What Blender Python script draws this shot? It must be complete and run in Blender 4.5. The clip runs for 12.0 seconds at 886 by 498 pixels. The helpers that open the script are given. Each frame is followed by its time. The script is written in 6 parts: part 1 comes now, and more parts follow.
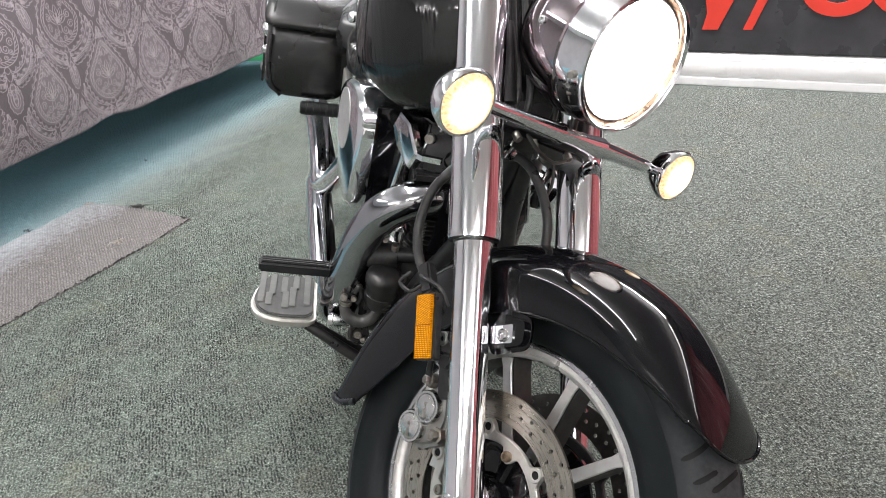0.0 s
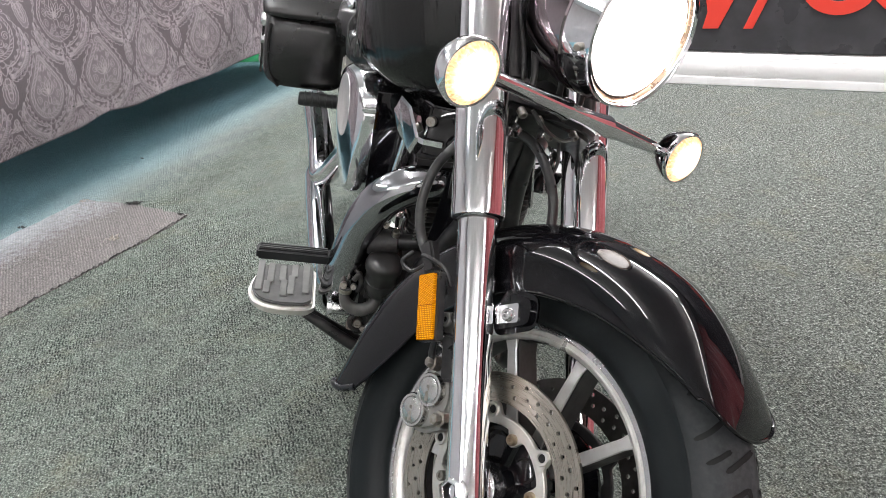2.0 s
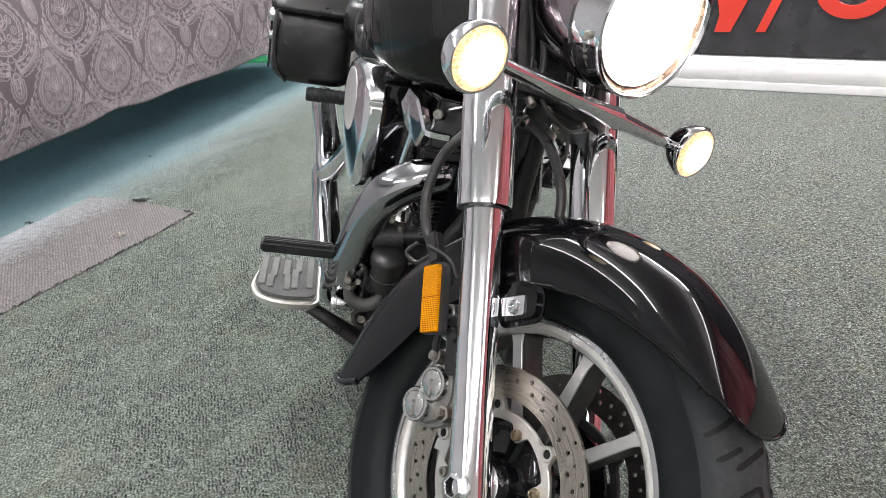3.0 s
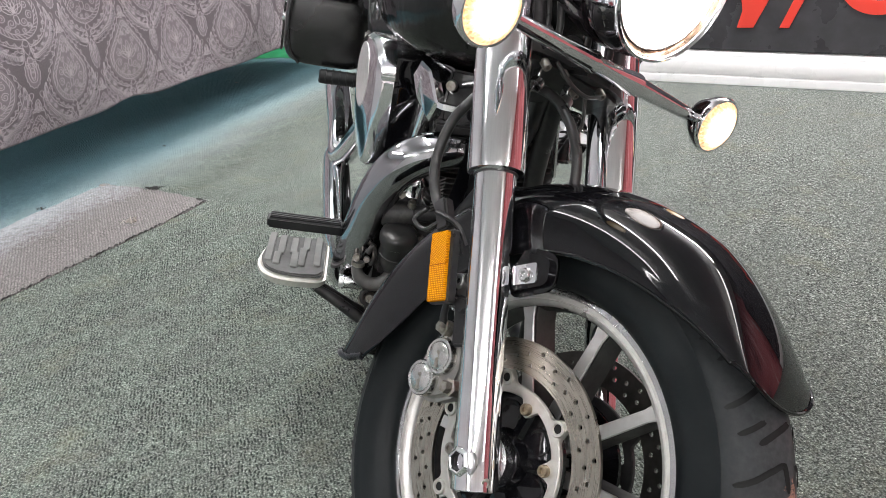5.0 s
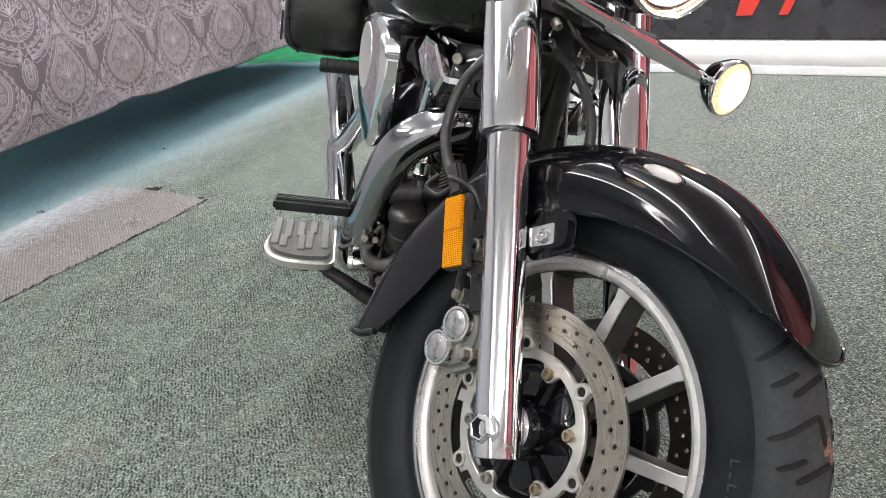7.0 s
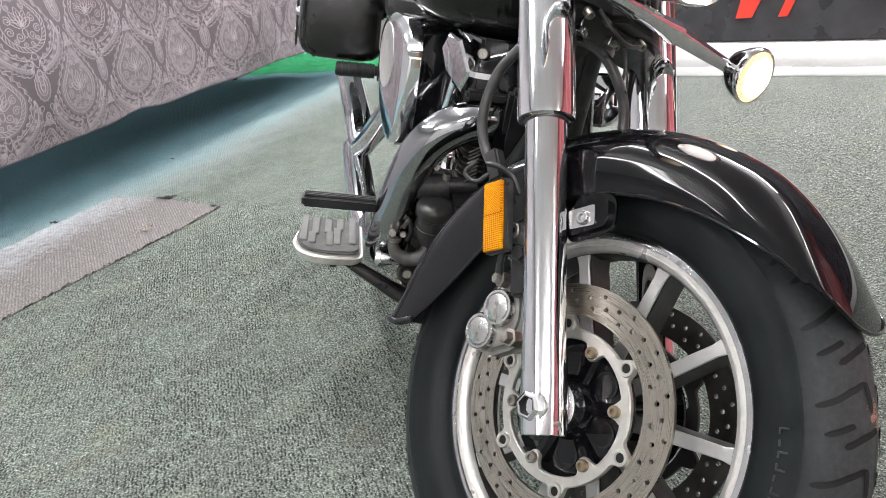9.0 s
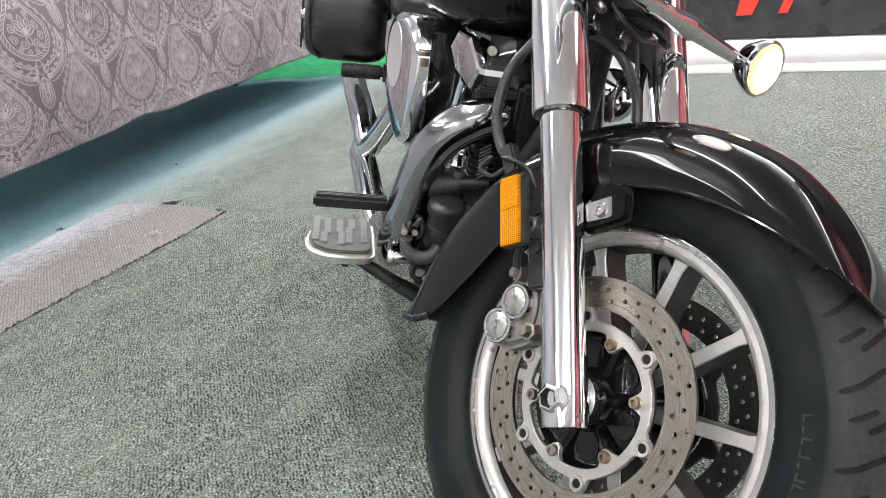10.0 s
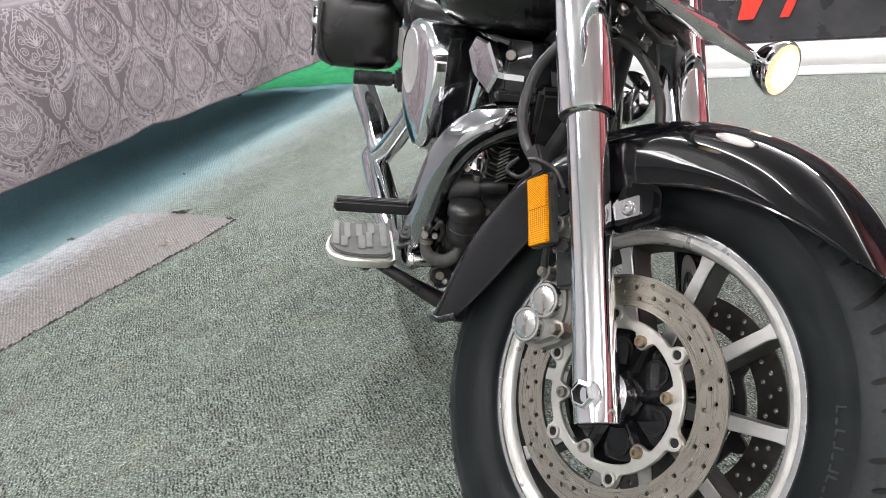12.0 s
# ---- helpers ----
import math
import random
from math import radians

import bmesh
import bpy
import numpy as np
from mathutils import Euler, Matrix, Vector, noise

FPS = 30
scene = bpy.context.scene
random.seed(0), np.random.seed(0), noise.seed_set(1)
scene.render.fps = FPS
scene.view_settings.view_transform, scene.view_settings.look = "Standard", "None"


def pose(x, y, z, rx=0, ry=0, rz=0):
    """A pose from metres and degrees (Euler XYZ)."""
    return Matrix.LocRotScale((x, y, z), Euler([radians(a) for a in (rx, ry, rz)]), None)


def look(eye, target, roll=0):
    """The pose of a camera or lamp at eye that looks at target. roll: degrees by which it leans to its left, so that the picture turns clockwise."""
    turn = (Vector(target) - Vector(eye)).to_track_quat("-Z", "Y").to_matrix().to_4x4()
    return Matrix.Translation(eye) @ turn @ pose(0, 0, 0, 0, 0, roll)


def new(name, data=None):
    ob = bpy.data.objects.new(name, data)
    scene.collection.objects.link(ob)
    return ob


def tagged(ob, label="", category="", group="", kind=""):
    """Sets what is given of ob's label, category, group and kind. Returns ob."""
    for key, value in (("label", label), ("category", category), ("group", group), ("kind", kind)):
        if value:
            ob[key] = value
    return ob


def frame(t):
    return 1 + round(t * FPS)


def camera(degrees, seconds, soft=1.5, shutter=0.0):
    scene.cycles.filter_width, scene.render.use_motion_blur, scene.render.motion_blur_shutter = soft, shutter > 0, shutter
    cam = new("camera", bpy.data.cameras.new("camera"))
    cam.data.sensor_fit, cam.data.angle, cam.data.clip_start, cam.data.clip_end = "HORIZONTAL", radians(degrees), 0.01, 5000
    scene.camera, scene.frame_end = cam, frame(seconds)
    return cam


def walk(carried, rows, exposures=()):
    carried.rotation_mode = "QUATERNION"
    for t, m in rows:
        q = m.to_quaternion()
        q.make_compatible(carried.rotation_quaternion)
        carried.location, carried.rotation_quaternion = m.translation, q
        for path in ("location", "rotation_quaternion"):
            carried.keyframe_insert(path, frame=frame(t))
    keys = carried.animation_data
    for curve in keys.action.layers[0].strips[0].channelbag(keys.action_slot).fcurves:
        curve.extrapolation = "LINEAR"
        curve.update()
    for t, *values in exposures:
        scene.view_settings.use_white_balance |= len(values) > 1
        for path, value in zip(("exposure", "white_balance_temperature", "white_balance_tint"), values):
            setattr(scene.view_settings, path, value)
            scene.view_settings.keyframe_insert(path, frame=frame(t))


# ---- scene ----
import collections

from mathutils.geometry import delaunay_2d_cdt

cam = camera(54.0, 12.0, 0.9)

PATH = [
    (0, (0.07, 0.063, 1.143), (0.026, 1.885, 0.319), -4.0),
    (0.5, (0.066, 0.067, 1.132), (0.025, 1.891, 0.311), -3.9),
    (1, (0.064, 0.071, 1.117), (0.026, 1.897, 0.302), -3.9),
    (1.5, (0.062, 0.074, 1.105), (0.025, 1.902, 0.294), -3.9),
    (2, (0.059, 0.077, 1.092), (0.022, 1.907, 0.285), -3.9),
    (2.5, (0.06, 0.086, 1.078), (0.016, 1.917, 0.276), -3.9),
    (3, (0.062, 0.09, 1.064), (0.006, 1.925, 0.271), -3.5),
    (5, (0.069, 0.115, 0.997), (-0.026, 1.955, 0.219), -3.2),
    (5.5, (0.07, 0.117, 0.978), (-0.026, 1.958, 0.203), -3.3),
    (6, (0.064, 0.121, 0.96), (-0.034, 1.964, 0.189), -3.7),
    (6.5, (0.055, 0.123, 0.948), (-0.041, 1.969, 0.185), -4.4),
    (7, (0.047, 0.12, 0.938), (-0.047, 1.967, 0.177), -4.7),
    (9, (-0.012, 0.086, 0.918), (-0.093, 1.944, 0.184), -5.6),
    (9.5, (-0.025, 0.082, 0.914), (-0.107, 1.942, 0.185), -5.9),
    (10, (-0.035, 0.079, 0.911), (-0.115, 1.941, 0.185), -6.5),
    (10.5, (-0.045, 0.075, 0.909), (-0.123, 1.938, 0.187), -6.7),
    (11, (-0.054, 0.073, 0.909), (-0.13, 1.938, 0.191), -6.9),
    (11.5, (-0.064, 0.068, 0.909), (-0.137, 1.935, 0.197), -7.0),
    (12, (-0.075, 0.062, 0.911), (-0.149, 1.93, 0.203), -7.1),
]
walk(cam, [(t, look(eye, target, roll)) for t, eye, target, roll in PATH], [(0, 0.22), (6.0, 0.26), (9.0, 0.51), (12.0, 0.50)])

# ---- light ----
world = bpy.data.worlds.new("world")
scene.world = world
world.use_nodes = True
world.node_tree.nodes["Background"].inputs[0].default_value = (0.8, 0.9, 1.0, 1)
world.node_tree.nodes["Background"].inputs[1].default_value = 0.05


def area_lamp(name, place, aim, size_x, size_y, watts, colour=(1, 1, 1)):
    data = bpy.data.lights.new(name, "AREA")
    data.shape, data.size, data.size_y, data.energy, data.color = "RECTANGLE", size_x, size_y, watts, colour
    ob = new(name, data)
    ob.matrix_world = look(place, aim)
    return ob


# ---- materials ----
def material(name, base, rough=0.5, metal=0.0, coat=0.0, emit=None, strength=0.0, spec=0.5):
    m = bpy.data.materials.new(name)
    m.use_nodes = True
    b = m.node_tree.nodes["Principled BSDF"]
    b.inputs["Base Color"].default_value = (*base, 1)
    b.inputs["Roughness"].default_value = rough
    b.inputs["Metallic"].default_value = metal
    b.inputs["Coat Weight"].default_value = coat
    b.inputs["Coat Roughness"].default_value = 0.03
    b.inputs["Specular IOR Level"].default_value = spec
    if emit:
        b.inputs["Emission Color"].default_value = (*emit, 1)
        b.inputs["Emission Strength"].default_value = strength
    return m


class Nodes:
    """Short hand for building a material's node tree."""

    def __init__(self, m):
        self.t = m.node_tree
        self.b = self.t.nodes["Principled BSDF"]

    def add(self, kind, operation="", data_type="", blend_type="", feature="", wave_type="", bands_direction=""):
        n = self.t.nodes.new(kind)
        if operation:
            n.operation = operation
        if data_type:
            n.data_type = data_type
        if blend_type:
            n.blend_type = blend_type
        if feature:
            n.feature = feature
        if wave_type:
            n.wave_type = wave_type
        if bands_direction:
            n.bands_direction = bands_direction
        return n

    def wire(self, a, b):
        self.t.links.new(a, b)

    def coords(self, kind="Object", scale=(1, 1, 1), turn=0.0):
        c = self.add("ShaderNodeTexCoord")
        m = self.add("ShaderNodeMapping")
        m.inputs["Rotation"].default_value = (0, 0, turn)
        self.wire(c.outputs[kind], m.inputs["Vector"])
        k = self.add("ShaderNodeMapping")
        k.inputs["Scale"].default_value = scale
        self.wire(m.outputs["Vector"], k.inputs["Vector"])
        return k.outputs["Vector"]

    def noise(self, vec, scale, detail=3.0, rough=0.55):
        n = self.add("ShaderNodeTexNoise")
        n.inputs["Scale"].default_value = scale
        n.inputs["Detail"].default_value = detail
        n.inputs["Roughness"].default_value = rough
        self.wire(vec, n.inputs["Vector"])
        return n.outputs["Fac"]

    def ramp(self, fac, *stops):
        r = self.add("ShaderNodeValToRGB")
        el = r.color_ramp.elements
        while len(el) < len(stops):
            el.new(0.5)
        for e, (p, c) in zip(el, stops):
            e.position = p
            e.color = (*c, 1) if len(c) == 3 else c
        self.wire(fac, r.inputs["Fac"])
        return r.outputs["Color"]

    def math(self, op, a, b=0.0, c=0.0):
        n = self.add("ShaderNodeMath", operation=op)
        for i, v in enumerate((a, b, c)):
            if isinstance(v, (int, float)):
                n.inputs[i].default_value = v
            else:
                self.wire(v, n.inputs[i])
        return n.outputs[0]

    def mix(self, fac, a, b, blend="MIX"):
        n = self.add("ShaderNodeMix", data_type="RGBA", blend_type=blend)
        for i, v in ((0, fac), (6, a), (7, b)):
            if isinstance(v, (int, float)):
                n.inputs[i].default_value = v
            elif isinstance(v, tuple):
                n.inputs[i].default_value = (*v, 1)
            else:
                self.wire(v, n.inputs[i])
        return n.outputs[2]

    def bump(self, height, strength, distance):
        n = self.add("ShaderNodeBump")
        n.inputs["Strength"].default_value = strength
        n.inputs["Distance"].default_value = distance
        self.wire(height, n.inputs["Height"])
        self.wire(n.outputs["Normal"], self.b.inputs["Normal"])
        return n

    def span(self, value, a, b, c, d):
        n = self.add("ShaderNodeMapRange")
        for i, v in enumerate((a, b, c, d)):
            n.inputs[i + 1].default_value = v
        self.wire(value, n.inputs[0])
        return n.outputs[0]


def worn(m, lo, hi, scale=14.0, dirt=None, fine=180.0, bump=0.0):
    """Uneven gloss, a little dust and fine grain over a plain material."""
    n = Nodes(m)
    vec = n.coords()
    f = n.noise(vec, scale, 5.0)
    n.wire(n.span(f, 0.3, 0.7, lo, hi), n.b.inputs["Roughness"])
    if dirt:
        base = tuple(n.b.inputs["Base Color"].default_value)[:3]
        g = n.noise(vec, scale * 2.3, 6.0)
        n.wire(n.mix(n.span(g, 0.42, 0.75, 0.0, 0.7), base, dirt), n.b.inputs["Base Color"])
    if bump:
        n.bump(n.noise(vec, fine, 2.0), bump, 0.001)
    return m


CHROME = worn(material("chrome", (0.82, 0.82, 0.84), 0.05, 1.0), 0.03, 0.09, 9.0)
CHROME_DULL = worn(material("dull_chrome", (0.62, 0.62, 0.63), 0.2, 1.0), 0.14, 0.32, 22.0)
PAINT = worn(material("black_paint", (0.004, 0.004, 0.005), 0.04, spec=0.42), 0.02, 0.06, 11.0)
BLACK = worn(material("black_enamel", (0.012, 0.012, 0.013), 0.3), 0.25, 0.5, 20.0, (0.04, 0.038, 0.036))
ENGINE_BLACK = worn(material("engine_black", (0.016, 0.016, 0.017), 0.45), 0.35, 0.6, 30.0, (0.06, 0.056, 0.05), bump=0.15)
RUBBER = worn(material("rubber", (0.010, 0.011, 0.012), 0.5, spec=0.32), 0.40, 0.62, 9.0, (0.026, 0.027, 0.027), 300.0, 0.12)
MARK_RUBBER = worn(material("mark_rubber", (0.024, 0.026, 0.028), 0.5), 0.40, 0.60, 18.0, (0.034, 0.036, 0.037))
DUSTY_RUBBER = worn(material("dusty_rubber", (0.165, 0.17, 0.162), 0.7), 0.6, 0.8, 18.0, (0.22, 0.22, 0.212), 300.0, 0.12)
STREAK = (0.326, -0.748, 0.392)


def tyre_rubber():
    m = material("tyre_rubber", (0.011, 0.012, 0.0125), 0.5, spec=0.2)
    n = Nodes(m)
    sep = n.add("ShaderNodeSeparateXYZ")
    n.wire(n.coords("UV"), sep.inputs[0])
    vec = n.coords()
    patchy = n.noise(vec, 16.0, 5.0)
    edge = n.math("ADD", sep.outputs[1], n.math("MULTIPLY", n.math("SUBTRACT", patchy, 0.5), 0.012))
    wall = n.mix(n.span(patchy, 0.42, 0.75, 0.0, 0.7), (0.0078, 0.0100, 0.0110), (0.0165, 0.0200, 0.0210))
    tread = n.mix(n.span(n.noise(vec, 150.0, 4.0), 0.35, 0.7, 0.0, 1.0), (0.044, 0.048, 0.051), (0.066, 0.070, 0.073))
    both = n.mix(n.span(edge, 0.282, 0.332, 0.0, 1.0), wall, tread)
    # a rubbed streak of rust-coloured paint on the tread
    gap = n.add("ShaderNodeVectorMath", operation="DISTANCE")
    n.wire(n.coords("Object", (1.0, 1.0, 0.62)), gap.inputs[0])
    gap.inputs[1].default_value = (STREAK[0], STREAK[1], STREAK[2] * 0.62)
    frayed = n.math("ADD", gap.outputs["Value"], n.math("MULTIPLY", n.math("SUBTRACT", n.noise(vec, 130.0, 5.0, 0.8), 0.5), 0.045))
    rust = n.mix(n.noise(vec, 200.0, 3.0), (0.16, 0.06, 0.035), (0.62, 0.36, 0.27))
    both = n.mix(n.span(frayed, 0.005, 0.010, 0.85, 0.0), both, rust)
    n.wire(both, n.b.inputs["Base Color"])
    n.wire(n.span(patchy, 0.3, 0.7, 0.36, 0.55), n.b.inputs["Roughness"])
    n.bump(n.noise(vec, 300.0, 2.0), 0.12, 0.001)
    return m


TYRE = tyre_rubber()
PAD_RUBBER = worn(material("pad_rubber", (0.075, 0.077, 0.075), 0.6), 0.5, 0.7, 25.0, (0.11, 0.11, 0.106))
HOSE = worn(material("hose_rubber", (0.022, 0.022, 0.022), 0.32), 0.25, 0.4, 30.0, (0.05, 0.05, 0.048))
ALUMINIUM = worn(material("cast_aluminium", (0.78, 0.77, 0.75), 0.33, 0.6), 0.26, 0.42, 26.0, (0.60, 0.585, 0.55), 240.0, 0.06)
SPOKE_METAL = worn(material("machined_aluminium", (0.66, 0.66, 0.65), 0.36, 0.7), 0.28, 0.45, 30.0, (0.55, 0.54, 0.51), 240.0, 0.08)
SPOKE_SIDE = worn(material("grey_spoke_paint", (0.085, 0.085, 0.083), 0.4, 0.4), 0.32, 0.5, 30.0, (0.05, 0.048, 0.045), 260.0, 0.08)
CAST = worn(material("grey_cast_metal", (0.33, 0.325, 0.31), 0.42, 0.85), 0.34, 0.52, 40.0, (0.25, 0.24, 0.22), 260.0, 0.1)
CAP_METAL = worn(material("cap_metal", (0.66, 0.66, 0.65), 0.24, 1.0), 0.16, 0.30, 40.0, (0.55, 0.54, 0.52), 260.0, 0.08)
CARRIER = worn(material("silver_carrier", (0.66, 0.65, 0.615), 0.4, 0.9), 0.30, 0.48, 40.0, (0.55, 0.52, 0.47), 260.0, 0.08)
BOLT = worn(material("zinc_bolt", (0.38, 0.36, 0.33), 0.35, 1.0), 0.3, 0.55, 90.0, (0.2, 0.16, 0.12))
BRASS_BOLT = worn(material("tarnished_bolt", (0.36, 0.3, 0.22), 0.4, 1.0), 0.35, 0.6, 90.0, (0.2, 0.15, 0.1))
LEATHER = worn(material("black_leather", (0.008, 0.008, 0.008), 0.3, spec=0.6), 0.20, 0.34, 6.0, (0.013, 0.013, 0.013), 420.0, 0.2)
def creased():
    m = material("creased_vinyl", (0.006, 0.006, 0.006), 0.3, spec=0.5)
    n = Nodes(m)
    long = n.noise(n.coords("Object", (9, 3, 1.2)), 3.0, 3.0)
    n.wire(n.span(n.noise(n.coords(), 7.0, 4.0), 0.3, 0.7, 0.08, 0.20), n.b.inputs["Roughness"])
    n.bump(long, 0.22, 0.02)
    return m


TANK_VINYL = creased()
GLOSS_BLACK = worn(material("gloss_black", (0.012, 0.012, 0.012), 0.3), 0.24, 0.40, 20.0, (0.024, 0.024, 0.023))
# header and lower pipe chrome are darkened for the dim surroundings they mirror
HEADER_CHROME = worn(material("header_chrome", (0.38, 0.38, 0.40), 0.05, 1.0), 0.03, 0.08, 9.0)
SHADED_CHROME = worn(material("shaded_chrome", (0.17, 0.175, 0.19), 0.05, 1.0), 0.03, 0.09, 9.0)
# chrome with its dark red reflections put into the base colour
DIM_RED_CHROME = worn(material("dim_red_chrome", (0.36, 0.31, 0.33), 0.06, 1.0), 0.04, 0.10, 9.0)
# near-black that stands for the shade in holes, slots and tread grooves
DARK = material("recess_shade", (0.004, 0.004, 0.004), 0.8)


def headlight_glass():
    """Lit glass with moulded flutes that show towards its rim."""
    m = material("lit_headlight", (0.85, 0.8, 0.78), 0.1)
    n = Nodes(m)
    sep = n.add("ShaderNodeSeparateXYZ")
    n.wire(n.coords("UV"), sep.inputs[0])
    com = n.add("ShaderNodeCombineXYZ")
    n.wire(n.math("MULTIPLY", sep.outputs[0], 12.0), com.inputs[0])
    n.wire(n.math("MULTIPLY", sep.outputs[1], 90.0), com.inputs[1])
    v = n.add("ShaderNodeTexVoronoi", feature="F1")
    v.inputs["Scale"].default_value = 1.0
    n.wire(com.outputs[0], v.inputs["Vector"])
    facet = n.add("ShaderNodeSeparateColor")
    n.wire(v.outputs["Color"], facet.inputs[0])
    rim = n.span(sep.outputs[1], 0.055, 0.085, 0.0, 1.0)
    low = n.math("MULTIPLY", rim, n.span(facet.outputs[0], 0.2, 0.8, 1.0, 0.0))
    n.wire(n.span(low, 0.0, 1.0, 9.0, 1.1), n.b.inputs["Emission Strength"])
    n.wire(n.mix(rim, (1.0, 0.94, 0.91), (1.0, 0.88, 0.84)), n.b.inputs["Emission Color"])
    return m


HEADLIGHT = headlight_glass()
LAMP_LIP = worn(material("lamp_lip", (0.80, 0.58, 0.42), 0.3, 0.7), 0.2, 0.4, 30.0)



def brushed_disc():
    m = material("disc_steel", (0.42, 0.39, 0.35), 0.3, 1.0)
    n = Nodes(m)
    vec = n.coords("UV")
    sep = n.add("ShaderNodeSeparateXYZ")
    n.wire(vec, sep.inputs[0])
    com = n.add("ShaderNodeCombineXYZ")
    n.wire(n.math("MULTIPLY", sep.outputs[0], 2.0), com.inputs[0])
    n.wire(n.math("MULTIPLY", sep.outputs[1], 1500.0), com.inputs[1])
    rings = n.noise(com.outputs[0], 1.0, 3.0)
    n.wire(n.ramp(rings, (0.25, (0.375, 0.345, 0.295)), (0.55, (0.41, 0.38, 0.33)), (0.8, (0.45, 0.42, 0.365))), n.b.inputs["Base Color"])
    n.wire(n.span(rings, 0.3, 0.7, 0.24, 0.36), n.b.inputs["Roughness"])
    n.bump(rings, 0.012, 0.0004)
    return m


def signal_lens():
    """Faceted amber lens, hottest in front of its bulb."""
    m = material("lit_signal", (0.85, 0.5, 0.18), 0.15)
    n = Nodes(m)
    vec = n.coords("UV", (1, 1, 1))
    sep = n.add("ShaderNodeSeparateXYZ")
    n.wire(vec, sep.inputs[0])
    v = n.add("ShaderNodeTexVoronoi", feature="F1")
    v.inputs["Scale"].default_value = 1.0
    com = n.add("ShaderNodeCombineXYZ")
    n.wire(n.math("MULTIPLY", sep.outputs[0], 13.0), com.inputs[0])
    n.wire(n.math("MULTIPLY", sep.outputs[1], 330.0), com.inputs[1])
    n.wire(com.outputs[0], v.inputs["Vector"])
    facet = n.add("ShaderNodeSeparateColor")
    n.wire(v.outputs["Color"], facet.inputs[0])
    hot = n.span(sep.outputs[1], 0.017, 0.035, 1.0, 0.0)
    glow = n.math("ADD", n.math("MULTIPLY", hot, 2.6), n.math("MULTIPLY", n.span(facet.outputs[0], 0.05, 0.6, 0.35, 1.0), 1.0))
    n.wire(n.mix(n.math("MINIMUM", 1.0, n.math("MULTIPLY", hot, 1.4)), n.mix(facet.outputs[1], (1.0, 0.68, 0.34), (1.0, 0.88, 0.66)), (1.0, 0.90, 0.74)), n.b.inputs["Emission Color"])
    n.wire(glow, n.b.inputs["Emission Strength"])
    return m


SIGNAL = signal_lens()


def reflector_amber():
    m = material("amber_reflector", (0.8, 0.28, 0.01), 0.25, 0.0, 0.0, spec=0.12)
    n = Nodes(m)
    vec = n.coords("UV")
    sep = n.add("ShaderNodeSeparateXYZ")
    n.wire(vec, sep.inputs[0])
    def cells(a, b, turn):
        r = n.coords("UV", (a, b, 1), turn)
        t = n.add("ShaderNodeSeparateXYZ")
        n.wire(r, t.inputs[0])
        gx = n.math("ABSOLUTE", n.math("SUBTRACT", n.math("FRACT", t.outputs[0]), 0.5))
        gy = n.math("ABSOLUTE", n.math("SUBTRACT", n.math("FRACT", t.outputs[1]), 0.5))
        return n.math("SUBTRACT", 1.0, n.math("MULTIPLY", 2.0, n.math("MAXIMUM", gx, gy)))
    upper = n.math("GREATER_THAN", sep.outputs[1], 0.06)
    fine, coarse = cells(14, 14, radians(45)), cells(9, 12, 0.0)
    both = n.math("ADD", n.math("MULTIPLY", upper, fine), n.math("MULTIPLY", n.math("SUBTRACT", 1.0, upper), coarse))
    grain = n.noise(vec, 9.0, 3.0)
    both = n.math("MULTIPLY", both, n.span(grain, 0.3, 0.7, 0.7, 1.25))
    n.wire(n.ramp(both, (0.0, (0.26, 0.065, 0.0004)), (0.32, (0.72, 0.27, 0.0015)), (1.0, (0.95, 0.47, 0.008))), n.b.inputs["Base Color"])
    n.bump(both, 0.5, 0.002)
    return m


